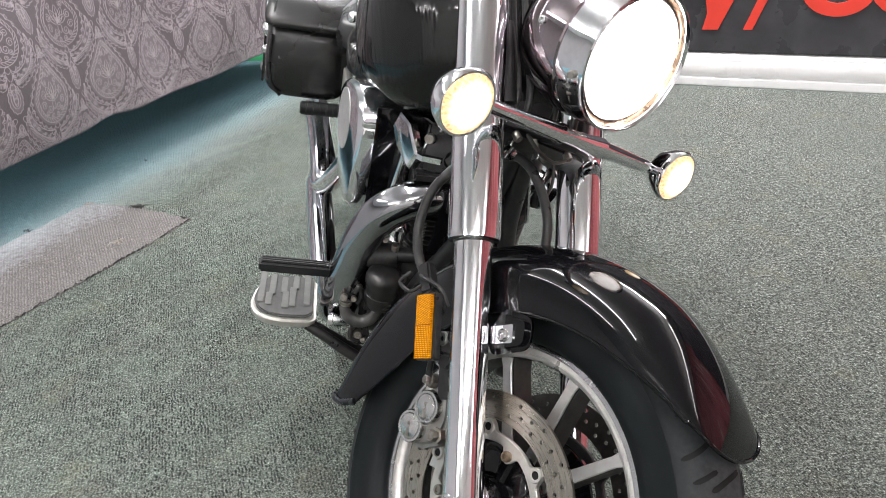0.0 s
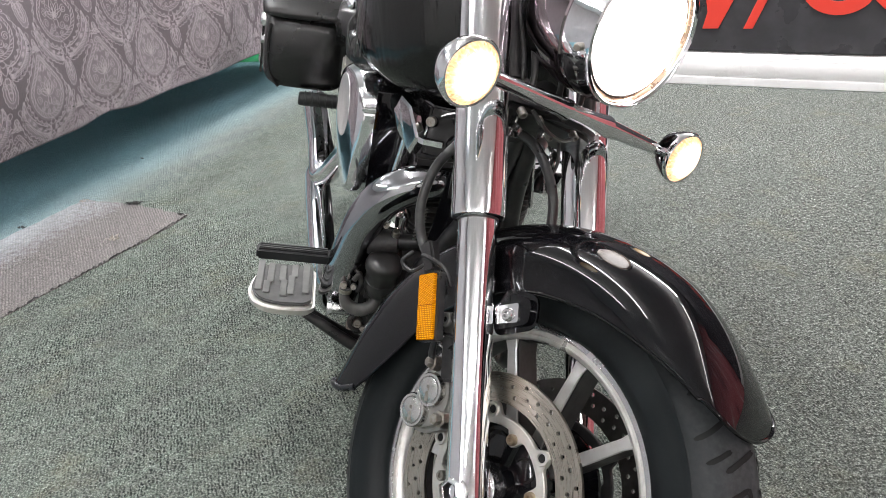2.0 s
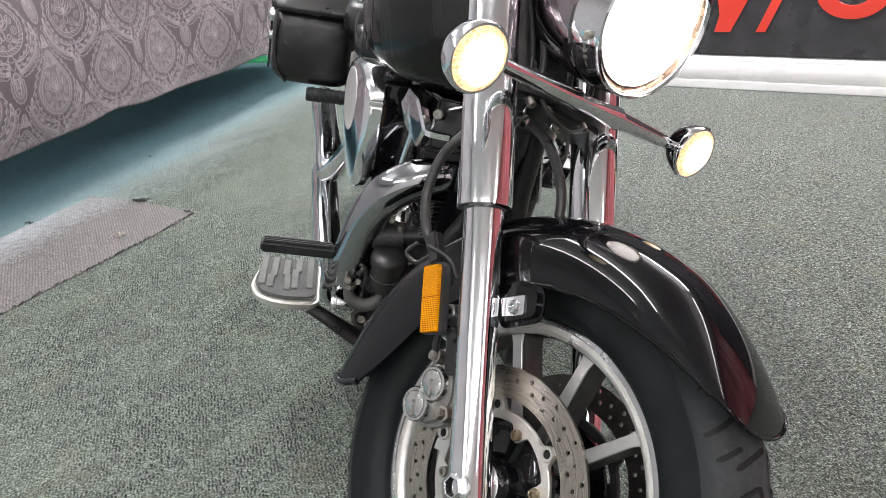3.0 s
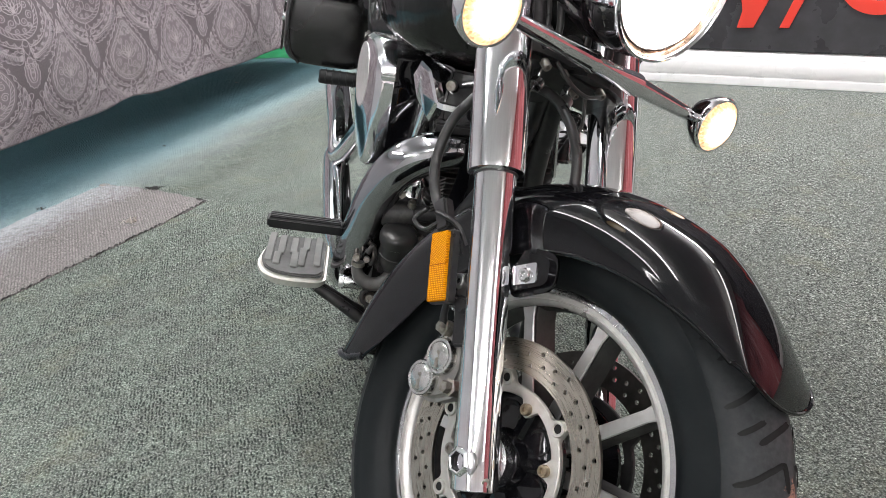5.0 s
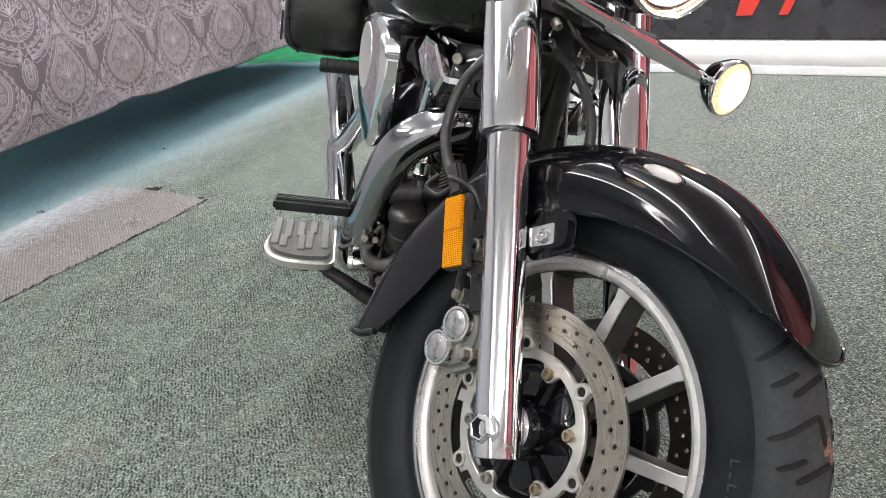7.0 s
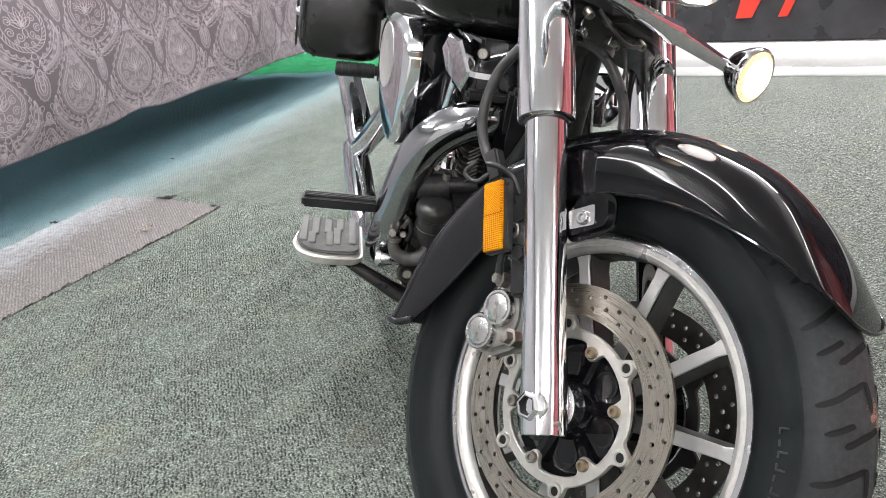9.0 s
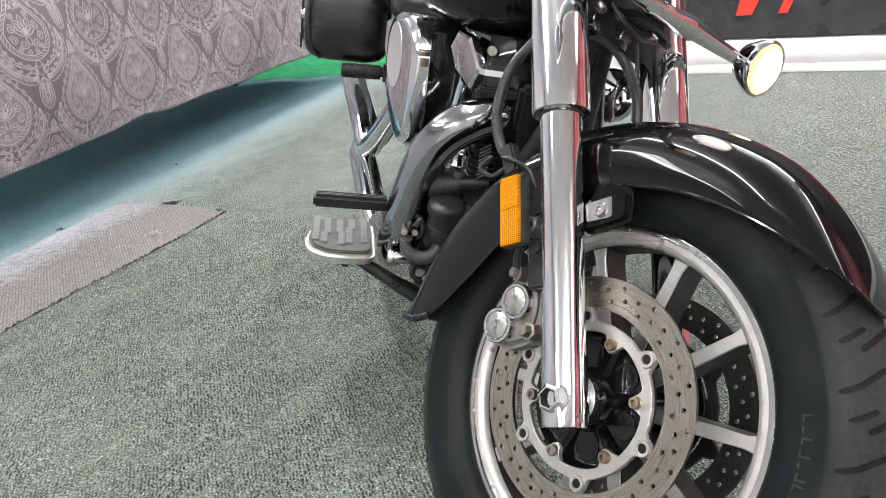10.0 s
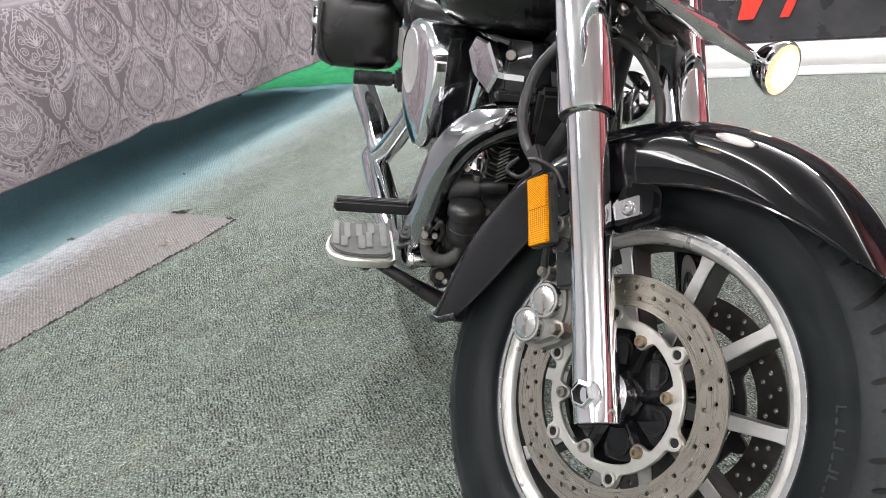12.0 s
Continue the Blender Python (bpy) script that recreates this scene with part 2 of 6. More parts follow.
def carpet():
    m = material("carpet", (0.2, 0.22, 0.2), 0.95, spec=0.1)
    n = Nodes(m)
    vec = n.coords("Object")
    # loops standing in ribs, with broken dark gaps between them
    rows = n.coords("Object", (142, 82, 1), radians(-16))
    rs = n.add("ShaderNodeSeparateXYZ")
    n.wire(rows, rs.inputs[0])
    ju = n.math("MULTIPLY", n.math("SUBTRACT", n.noise(vec, 50.0, 3.0), 0.5), 2.2)
    jv = n.math("MULTIPLY", n.math("SUBTRACT", n.noise(vec, 74.0, 2.0), 0.5), 1.9)
    ru = n.math("ADD", rs.outputs[0], ju)
    fu = n.math("FLOOR", n.math("ADD", ru, 0.5))
    rv = n.math("ADD", n.math("ADD", rs.outputs[1], jv), n.math("MULTIPLY", fu, 0.37))
    across = n.math("MULTIPLY", n.math("ABSOLUTE", n.math("SUBTRACT", n.math("FRACT", ru), 0.5)), 2.0)
    alongside = n.math("MULTIPLY", n.math("ABSOLUTE", n.math("SUBTRACT", n.math("FRACT", rv), 0.5)), 2.0)
    chance = n.add("ShaderNodeTexWhiteNoise")
    chance.noise_dimensions = "2D"
    ids = n.add("ShaderNodeCombineXYZ")
    n.wire(fu, ids.inputs[0])
    n.wire(n.math("FLOOR", rv), ids.inputs[1])
    n.wire(ids.outputs[0], chance.inputs["Vector"])
    fibre = n.noise(vec, 520.0, 2.0, 0.8)
    loops = n.add("ShaderNodeTexVoronoi", feature="F1")
    loops.inputs["Scale"].default_value = 360.0
    n.wire(vec, loops.inputs["Vector"])
    loop_tone = n.add("ShaderNodeSeparateColor")
    n.wire(loops.outputs["Color"], loop_tone.inputs[0])
    speck = n.noise(vec, 215.0, 4.0, 0.9)
    worn_zone = n.noise(n.coords("Object", (3.2, 9.0, 1), radians(-45)), 1.0, 4.0, 0.65)
    broad = n.noise(vec, 1.9, 4.0)
    mid = n.noise(n.coords("Object", (5.0, 13.0, 1), radians(-45)), 1.0, 3.0)
    green = n.ramp(speck, (0.33, (0.055, 0.071, 0.062)), (0.44, (0.145, 0.180, 0.154)), (0.53, (0.262, 0.305, 0.264)), (0.66, (0.585, 0.645, 0.58)))
    grey = n.ramp(speck, (0.33, (0.039, 0.045, 0.040)), (0.44, (0.116, 0.130, 0.116)), (0.53, (0.224, 0.246, 0.222)), (0.66, (0.55, 0.592, 0.545)))
    floor_xyz = n.add("ShaderNodeSeparateXYZ")
    n.wire(vec, floor_xyz.inputs[0])
    # greyer, a little darker and more tufted towards +x
    grey_side = n.span(n.math("ADD", floor_xyz.outputs[0], n.math("MULTIPLY", broad, 0.5)), 0.35, 1.05, 0.0, 1.0)
    tone = n.mix(n.math("MAXIMUM", grey_side, n.span(mid, 0.42, 0.66, 0.0, 0.8)), green, grey)
    clump = n.math("MULTIPLY", n.span(n.noise(vec, 120.0, 3.0, 0.8), 0.34, 0.66, 0.76, 1.20), n.span(n.noise(vec, 34.0, 3.0, 0.7), 0.32, 0.68, 0.86, 1.10))
    tufts = n.mix(grey_side, (1.0, 1.0, 1.0), n.ramp(n.noise(vec, 88.0, 3.0, 0.85), (0.36, (0.46, 0.46, 0.46)), (0.50, (0.95, 0.95, 0.95)), (0.64, (1.50, 1.50, 1.50))))
    bright = n.math("MULTIPLY", clump, n.span(loop_tone.outputs[0], 0.0, 1.0, 0.42, 1.42))
    grain = n.add("ShaderNodeCombineColor")
    for i in range(3):
        n.wire(bright, grain.inputs[i])
    tone = n.mix(1.0, n.mix(1.0, tone, tufts, "MULTIPLY"), grain.outputs[0], "MULTIPLY")
    tone = n.mix(n.span(n.noise(vec, 5.5, 5.0, 0.7), 0.54, 0.74, 0.0, 0.34), tone, (0.25, 0.235, 0.15))
    dash = n.math("MULTIPLY", n.span(across, 0.42, 0.66, 0.0, 1.0), n.span(alongside, 0.58, 0.86, 1.0, 0.0))
    dash = n.math("MULTIPLY", dash, n.span(chance.outputs["Value"], 0.22, 0.50, 0.0, 1.0))
    dark = n.math("MULTIPLY", n.math("MULTIPLY", dash, n.span(worn_zone, 0.36, 0.56, 0.40, 1.0)), n.span(grey_side, 0.0, 1.0, 1.0, 0.55))
    fleck = n.mix(n.math("MULTIPLY", dark, 0.90), tone, (0.016, 0.023, 0.023))
    # shade under the table painted teal, bordered by a painted pale light band
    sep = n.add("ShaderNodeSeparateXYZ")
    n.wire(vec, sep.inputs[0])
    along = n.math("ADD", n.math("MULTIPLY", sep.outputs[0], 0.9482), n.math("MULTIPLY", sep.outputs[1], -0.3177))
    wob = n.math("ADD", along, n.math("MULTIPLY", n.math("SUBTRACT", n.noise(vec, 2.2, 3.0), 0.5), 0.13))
    teal_shade = n.span(wob, STRIP - 0.20, STRIP + 0.16, 1.0, 0.0)
    light_band = n.math("MULTIPLY", n.span(wob, STRIP - 0.16, STRIP + 0.03, 0.0, 1.0), n.span(wob, STRIP + 0.03, STRIP + 0.36, 1.0, 0.0))
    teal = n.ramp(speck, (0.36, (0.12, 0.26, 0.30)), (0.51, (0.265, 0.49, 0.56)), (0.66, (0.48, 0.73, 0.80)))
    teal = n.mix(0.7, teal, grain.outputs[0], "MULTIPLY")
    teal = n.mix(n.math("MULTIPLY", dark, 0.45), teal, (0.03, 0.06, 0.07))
    col = n.mix(n.math("MULTIPLY", light_band, 0.72), fleck, n.mix(0.42, fleck, (0.66, 0.80, 0.82)))
    col = n.mix(teal_shade, col, teal)
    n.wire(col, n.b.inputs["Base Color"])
    loop = n.math("SUBTRACT", 1.0, n.math("ADD", n.math("MULTIPLY", dark, 0.8), n.math("MULTIPLY", across, 0.25)))
    h = n.math("ADD", n.math("MULTIPLY", loop, 0.8), n.math("ADD", n.math("MULTIPLY", speck, 0.6), n.math("MULTIPLY", fibre, 0.4)))
    n.bump(h, 0.9, 0.005)
    return m


# where the painted shade ends, along the table's hem
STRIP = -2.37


def patch_fabric():
    m = material("bare_backing", (0.33, 0.29, 0.26), 0.95, spec=0.1)
    n = Nodes(m)
    rows = n.coords("Object", (72, 72, 1), radians(-24))
    w = n.add("ShaderNodeTexWave", wave_type="BANDS", bands_direction="X")
    w.inputs["Scale"].default_value = 0.5
    w.inputs["Distortion"].default_value = 2.5
    n.wire(rows, w.inputs["Vector"])
    vec = n.coords("Object")
    speck = n.noise(vec, 190.0, 4.0, 0.85)
    broad = n.noise(vec, 5.0, 4.0)
    c = n.ramp(speck, (0.36, (0.062, 0.060, 0.060)), (0.50, (0.208, 0.196, 0.190)), (0.66, (0.46, 0.435, 0.42)))
    c = n.mix(n.span(broad, 0.35, 0.7, 0.0, 0.4), c, (0.27, 0.262, 0.255))
    c = n.mix(n.span(w.outputs["Fac"], 0.0, 0.8, 0.42, 0.0), c, (0.085, 0.080, 0.078))
    sep = n.add("ShaderNodeSeparateXYZ")
    n.wire(vec, sep.inputs[0])
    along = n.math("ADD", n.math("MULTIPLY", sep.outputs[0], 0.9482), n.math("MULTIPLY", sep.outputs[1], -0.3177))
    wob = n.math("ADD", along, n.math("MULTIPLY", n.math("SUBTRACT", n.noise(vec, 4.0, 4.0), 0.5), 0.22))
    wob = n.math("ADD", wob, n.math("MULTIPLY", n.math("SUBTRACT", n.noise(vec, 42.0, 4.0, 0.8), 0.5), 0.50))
    # patch whitened where the painted light band crosses it
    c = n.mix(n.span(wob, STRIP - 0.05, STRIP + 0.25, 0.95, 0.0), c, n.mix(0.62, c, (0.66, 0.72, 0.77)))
    n.wire(c, n.b.inputs["Base Color"])
    n.bump(n.math("ADD", n.math("MULTIPLY", w.outputs["Fac"], 0.5), speck), 0.5, 0.003)
    return m


def damask(name, lo, hi, rough):
    """Woven cloth, UV in metres."""
    m = material(name, hi, rough, spec=0.3)
    n = Nodes(m)
    vec = n.coords("UV")
    weave = n.noise(n.coords("UV", (1.0, 0.4, 1.0)), 700.0, 2.0, 0.7)
    broad = n.noise(vec, 9.0, 4.0)
    c = n.ramp(weave, (0.3, lo), (0.7, hi))
    stain = n.noise(vec, 4.0, 5.0)
    c = n.mix(n.span(stain, 0.60, 0.75, 0.0, 0.35), c, (0.20, 0.175, 0.14))
    n.wire(c, n.b.inputs["Base Color"])
    n.wire(n.span(broad, 0.3, 0.7, rough - 0.1, rough + 0.1), n.b.inputs["Roughness"])
    n.bump(weave, 0.3, 0.0008)
    # thin cloth lets some light through
    glow = n.add("ShaderNodeBsdfTranslucent")
    n.wire(c, glow.inputs["Color"])
    both = n.add("ShaderNodeMixShader")
    both.inputs[0].default_value = 0.25
    n.wire(n.b.outputs[0], both.inputs[1])
    n.wire(glow.outputs[0], both.inputs[2])
    n.wire(both.outputs[0], n.t.nodes["Material Output"].inputs["Surface"])
    return m


def plaster(name, col, spread=0.12):
    m = material(name, col, 0.75)
    n = Nodes(m)
    vec = n.coords()
    f = n.noise(vec, 2.0, 6.0)
    dark = tuple(c * (1 - spread) for c in col)
    n.wire(n.mix(n.span(f, 0.3, 0.7, 0, 1), dark, col), n.b.inputs["Base Color"])
    n.bump(n.noise(vec, 60.0, 3.0), 0.15, 0.002)
    return m


DISC_STEEL = brushed_disc()
# darker copy of the disc steel, for the shade behind the wheel
DISC_SHADED = worn(material("shaded_steel", (0.11, 0.105, 0.10), 0.35, 0.9), 0.28, 0.45, 40.0, (0.07, 0.066, 0.06), 260.0, 0.08)
AMBER = reflector_amber()
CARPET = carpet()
PATCH = patch_fabric()
DAMASK = damask("cloth_ground", (0.135, 0.117, 0.126), (0.235, 0.204, 0.218), 0.5)
DAMASK_FILL = damask("cloth_fill", (0.205, 0.182, 0.194), (0.315, 0.281, 0.297), 0.6)
DAMASK_LINE = damask("cloth_thread", (0.43, 0.385, 0.408), (0.62, 0.56, 0.59), 0.6)
WALL = plaster("wall_paint", (0.80, 0.79, 0.78))
WALL_DARK = plaster("charcoal_wall_paint", (0.16, 0.16, 0.165))
WALL_GREY = plaster("grey_wall_paint", (0.42, 0.415, 0.42))


def streaked_red():
    """Red paint with pale upright streaks, set for what the chrome mirrors."""
    m = material("red_wall_paint", (0.44, 0.10, 0.11), 0.6)
    n = Nodes(m)
    f = n.noise(n.coords("Object", (1.0, 5.0, 0.5)), 1.6, 4.0, 0.6)
    n.wire(n.ramp(f, (0.34, (0.16, 0.035, 0.045)), (0.46, (0.44, 0.09, 0.10)), (0.60, (0.50, 0.15, 0.16)), (0.68, (0.66, 0.45, 0.46))), n.b.inputs["Base Color"])
    return m


WALL_RED = streaked_red()
CEILING = plaster("ceiling_tile", (0.82, 0.81, 0.81))
WHITE_GLOSS = worn(material("white_gloss", (0.88, 0.88, 0.88), 0.25), 0.2, 0.4, 4.0)
PANEL_BLACK = worn(material("dark_panel", (0.040, 0.039, 0.043), 0.3), 0.2, 0.4, 5.0, (0.075, 0.073, 0.08))
SIGN_RED = worn(material("sign_red", (0.75, 0.055, 0.035), 0.4), 0.3, 0.5, 8.0)
GREEN = worn(material("green_cloth", (0.010, 0.31, 0.105), 0.6), 0.5, 0.75, 8.0, (0.007, 0.21, 0.07))
GLUE = material("frayed_fibre", (0.05, 0.05, 0.048), 0.95)
FIBRE = material("pale_fibre", (0.42, 0.39, 0.35), 0.95)
TUBE = material("lit_tube", (1, 1, 1), 0.4, emit=(1.0, 0.98, 0.95), strength=14.0)


# ---- shapes ----
def finish(bm, smooth=True, limit=38):
    bmesh.ops.recalc_face_normals(bm, faces=bm.faces[:])
    for f in bm.faces:
        f.smooth = smooth
    cut = radians(limit)
    for e in bm.edges:
        e.smooth = len(e.link_faces) == 2 and e.calc_face_angle(0.0) < cut
    return bm


def ring_mesh(rings, close_v=True, cap=True, uv=False):
    """A skin through rings of equally many points."""
    bm = bmesh.new()
    rows = [[bm.verts.new(p) for p in r] for r in rings]
    k = len(rows[0])
    lay = bm.loops.layers.uv.new("uv") if uv else None
    for i in range(len(rows) - 1):
        for j in range(k if close_v else k - 1):
            jn = (j + 1) % k
            f = bm.faces.new((rows[i][j], rows[i][jn], rows[i + 1][jn], rows[i + 1][j]))
            if lay:
                for l, (a, b) in zip(f.loops, ((i, j), (i, j + 1), (i + 1, j + 1), (i + 1, j))):
                    l[lay].uv = (a / (len(rows) - 1), b / k)
    if cap and close_v:
        bm.faces.new(rows[0][::-1])
        bm.faces.new(rows[-1])
    return bm


def spline(pts, n=8):
    """A smooth line through points."""
    p = [Vector(q) for q in pts]
    p = [2 * p[0] - p[1]] + p + [2 * p[-1] - p[-2]]
    out = []
    for i in range(1, len(p) - 2):
        for k in range(n):
            t = k / n
            a, b, c, d = p[i - 1], p[i], p[i + 1], p[i + 2]
            out.append(0.5 * ((2 * b) + (c - a) * t + (2 * a - 5 * b + 4 * c - d) * t * t + (3 * b - a - 3 * c + d) * t ** 3))
    out.append(p[-2])
    return out


def tube(pts, radius, seg=16, flat=1.0):
    """A tube along points; radius is one number or one for each point."""
    pts = [Vector(p) for p in pts]
    rad = radius if isinstance(radius, (list, tuple)) else [radius] * len(pts)
    if len(rad) != len(pts):
        rad = list(np.interp(np.linspace(0, 1, len(pts)), np.linspace(0, 1, len(rad)), rad))
    d = (pts[1] - pts[0]).normalized()
    side = d.cross(Vector((0, 0, 1)))
    if side.length < 0.1:
        side = d.cross(Vector((1, 0, 0)))
    side.normalize()
    rings = []
    for i, p in enumerate(pts):
        d = (pts[min(i + 1, len(pts) - 1)] - pts[max(i - 1, 0)]).normalized()
        side = (side - d * side.dot(d)).normalized()
        up = d.cross(side)
        rings.append([p + float(rad[i]) * (math.cos(2 * math.pi * k / seg) * side + flat * math.sin(2 * math.pi * k / seg) * up) for k in range(seg)])
    return finish(ring_mesh(rings))


def axis_matrix(place, direction):
    return Matrix.Translation(place) @ Vector(direction).to_track_quat("Z", "Y").to_matrix().to_4x4()


def lathe(profile, place=(0, 0, 0), direction=(0, 0, 1), seg=48, closed=False, uv=False):
    """A turned shape: profile of (radius, height) along direction."""
    m = axis_matrix(place, direction)
    rings = []
    for k in range(seg):
        a = 2 * math.pi * k / seg
        rings.append([m @ Vector((r * math.cos(a), r * math.sin(a), h)) for r, h in profile])
    bm = bmesh.new()
    rows = [[bm.verts.new(p) for p in r] for r in rings]
    lay = bm.loops.layers.uv.new("uv") if uv else None
    n = len(profile)
    for i in range(seg):
        for j in range(n if closed else n - 1):
            jn = (j + 1) % n
            f = bm.faces.new((rows[i][j], rows[(i + 1) % seg][j], rows[(i + 1) % seg][jn], rows[i][jn]))
            if lay:
                for l, (a, b) in zip(f.loops, ((i, j), (i + 1, j), (i + 1, jn), (i, jn))):
                    l[lay].uv = (6 * a / seg, profile[b % n][0])
    bmesh.ops.remove_doubles(bm, verts=bm.verts[:], dist=1e-6)
    return finish(bm)


def slab(outline, thick, m=None, bevel=0.0, segs=2, holes=()):
    """A flat outline in x, y made thick along z (centred), with rounded edges."""
    bm = bmesh.new()
    vs = [bm.verts.new((x, y, -thick / 2)) for x, y in outline]
    f = bm.faces.new(vs)
    r = bmesh.ops.extrude_face_region(bm, geom=[f])
    top = [v for v in r["geom"] if isinstance(v, bmesh.types.BMVert)]
    bmesh.ops.translate(bm, verts=top, vec=(0, 0, thick))
    if bevel:
        bmesh.ops.bevel(bm, geom=[e for e in bm.edges if e.calc_face_angle(0.0) > 0.6], offset=bevel, segments=segs, affect="EDGES", clamp_overlap=True)
    if m:
        bm.transform(m)
    return finish(bm)


def block(sx, sy, sz, m=None, bevel=0.0, segs=2):
    return slab([(-sx / 2, -sy / 2), (sx / 2, -sy / 2), (sx / 2, sy / 2), (-sx / 2, sy / 2)], sz, m, bevel, segs)


def rounded(points, r, n=5):
    """Rounds the corners of an outline."""
    out = []
    k = len(points)
    for i in range(k):
        p, a, b = Vector(points[i]), Vector(points[i - 1]), Vector(points[(i + 1) % k])
        rr = min(r, (a - p).length * 0.45, (b - p).length * 0.45)
        s, e = p + (a - p).normalized() * rr, p + (b - p).normalized() * rr
        for j in range(n + 1):
            t = j / n
            q = (1 - t) ** 2 * s + 2 * t * (1 - t) * p + t * t * e
            out.append((q.x, q.y))
    return out


def join(*bms):
    out = bmesh.new()
    for b in bms:
        me = bpy.data.meshes.new("tmp")
        b.to_mesh(me)
        b.free()
        out.from_mesh(me)
        bpy.data.meshes.remove(me)
    return out


def part(name, bm, mat, parent=None, label="", frame_m=None):
    """Links a bmesh as one object, under a thing or a part."""
    if frame_m is not None:
        bm.transform(frame_m)
    me = bpy.data.meshes.new(name)
    bm.to_mesh(me)
    bm.free()
    me.materials.append(mat)
    ob = new(name, me)
    if parent is not None:
        ob.parent = parent
    if label:
        tagged(ob, label)
    return ob


def empty(name, label, category, group=""):
    return tagged(new(name), label, category, group)


# ---- the room ----
def wall_piece(name, a, b, height, thick, mat, z=0.0):
    a, b = Vector((*a, 0)), Vector((*b, 0))
    d = b - a
    m = Matrix.Translation((a + b) / 2 + Vector((0, 0, z + height / 2))) @ Matrix.Rotation(math.atan2(d.y, d.x), 4, "Z")
    return tagged(part(name, block(d.length, thick, height, m), mat), kind="structure")


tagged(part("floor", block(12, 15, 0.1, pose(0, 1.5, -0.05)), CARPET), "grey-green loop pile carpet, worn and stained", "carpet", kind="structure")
# unseen walls, added to close the room; tones set for the chrome's reflections
wall_piece("wall_north", (-6, 8.9), (6, 8.9), 2.95, 0.12, WALL)
wall_piece("wall_south", (-3.6, -3.3), (4.6, -3.3), 2.95, 0.12, WALL)
wall_piece("wall_west", (-3.6, -3.24), (-3.6, 8.84), 2.95, 0.12, WALL_GREY)
wall_piece("wall_east", (4.6, 3.4), (4.6, 8.84), 2.95, 0.12, WALL_DARK)
wall_piece("wall_east_red", (4.6, -3.24), (4.6, 3.4), 2.95, 0.12, WALL_RED)
tagged(part("ceiling", block(12, 15, 0.1, pose(0, 1.5, 3.0)), CEILING), kind="structure")


def ceiling_light(x, y, turn, watts):
    """A suspended fixture: a slim white spine between two lit tubes, which shine down and up."""
    m = pose(x, y, 2.62, 0, 0, turn)
    t = empty("ceiling_light", "suspended white light with two lit tubes", "ceiling light", "ceiling lights")
    part("spine", block(0.05, 2.40, 0.035, m, 0.006), WHITE_GLOSS, t)
    for dx in (-0.055, 0.055):
        part("tube", tube([m @ Vector((dx, -1.18, 0)), m @ Vector((dx, 1.18, 0))], 0.015, 12), TUBE, t)
    for dy in (-0.9, 0.9):
        part("hanger", tube([m @ Vector((0, dy, 0.017)), m @ Vector((0, dy, 0.33))], 0.004, 8), WHITE_GLOSS, t)
    for dz, rx, share in ((-0.022, 0, 1.0), (0.022, 180, 0.3)):
        lamp = area_lamp("tube_light", (0, 0, 0), (0, 0, -1), 0.05, 2.36, watts * share, (1.0, 0.973, 1.0))
        lamp.matrix_world = m @ pose(0, 0, dz, rx)
    return t


# the last fixture is unseen, added to brighten the white plinth
for x, y, turn, watts in ((-2.3, -1.9, 8, 28), (0.3, -1.9, 98, 36), (3.2, -1.9, 8, 8), (-2.3, 1.7, 8, 12), (-0.5, 1.7, 8, 31), (3.2, 1.7, 8, 7),
                          (-2.3, 5.2, 8, 40), (-0.2, 5.2, 8, 48), (1.95, 3.70, -115.7, 85)):
    ceiling_light(x, y, turn, watts)


# ---- display wall with red letters ----
WALL_M = Matrix.Translation((1.183, 4.475, 0)) @ Matrix.Rotation(math.atan2(-0.434, 0.9), 4, "Z")
display = empty("display_wall", "black sign panel with red letters above a white glossy plinth", "sign")
def plinth_shape():
    """A long moulding: flat face, a hollow band under a rounded nose, and a cove up to the panel."""
    prof = [(0.10, 0.046), (0.0, 0.046), (-0.002, 0.050), (-0.002, 0.118), (0.000, 0.124)]
    prof += [(0.004 - 0.004 * math.cos(a), 0.130 + 0.006 * math.sin(a)) for a in [radians(15 * k) for k in range(7)]]
    prof += [(0.016 - 0.012 * math.cos(a), 0.142 + 0.014 * math.sin(a)) for a in [radians(12 * k) for k in range(8)]]
    prof += [(0.030, 0.164), (0.10, 0.164)]
    rings = [[WALL_M @ Vector((-1.70 + 5.2 * i / 40, y, z)) for y, z in prof] for i in range(41)]
    return finish(ring_mesh(rings), limit=50)


part("plinth", plinth_shape(), WHITE_GLOSS, display, "white glossy plinth with a moulded top")
part("skirting", block(5.2, 0.11, 0.043, WALL_M @ pose(0.9, 0.05, 0.0225), 0.004), WHITE_GLOSS, display, "white skirting board")
part("panel", block(5.2, 0.08, 1.9, WALL_M @ pose(0.9, 0.055, 1.117), 0.004), PANEL_BLACK, display, "dark grey glossy panel")
LETTER_M = WALL_M @ Matrix(((1, 0, 0, 0), (0, 0, -1, 0.013), (0, 1, 0, 0), (0, 0, 0, 1)))


def letter(outline):
    part("letter", slab(outline, 0.006, LETTER_M, 0.001, 1), SIGN_RED, display, "flat red letter")


letter([(0.145, 0.276), (0.221, 0.278), (0.335, 0.52), (0.42, 0.70), (0.345, 0.70), (0.24, 0.475), (0.185, 0.70), (0.105, 0.70), (0.166, 0.357)])
letter([(0.338, 0.279), (0.382, 0.280), (0.56, 0.70), (0.51, 0.70)])


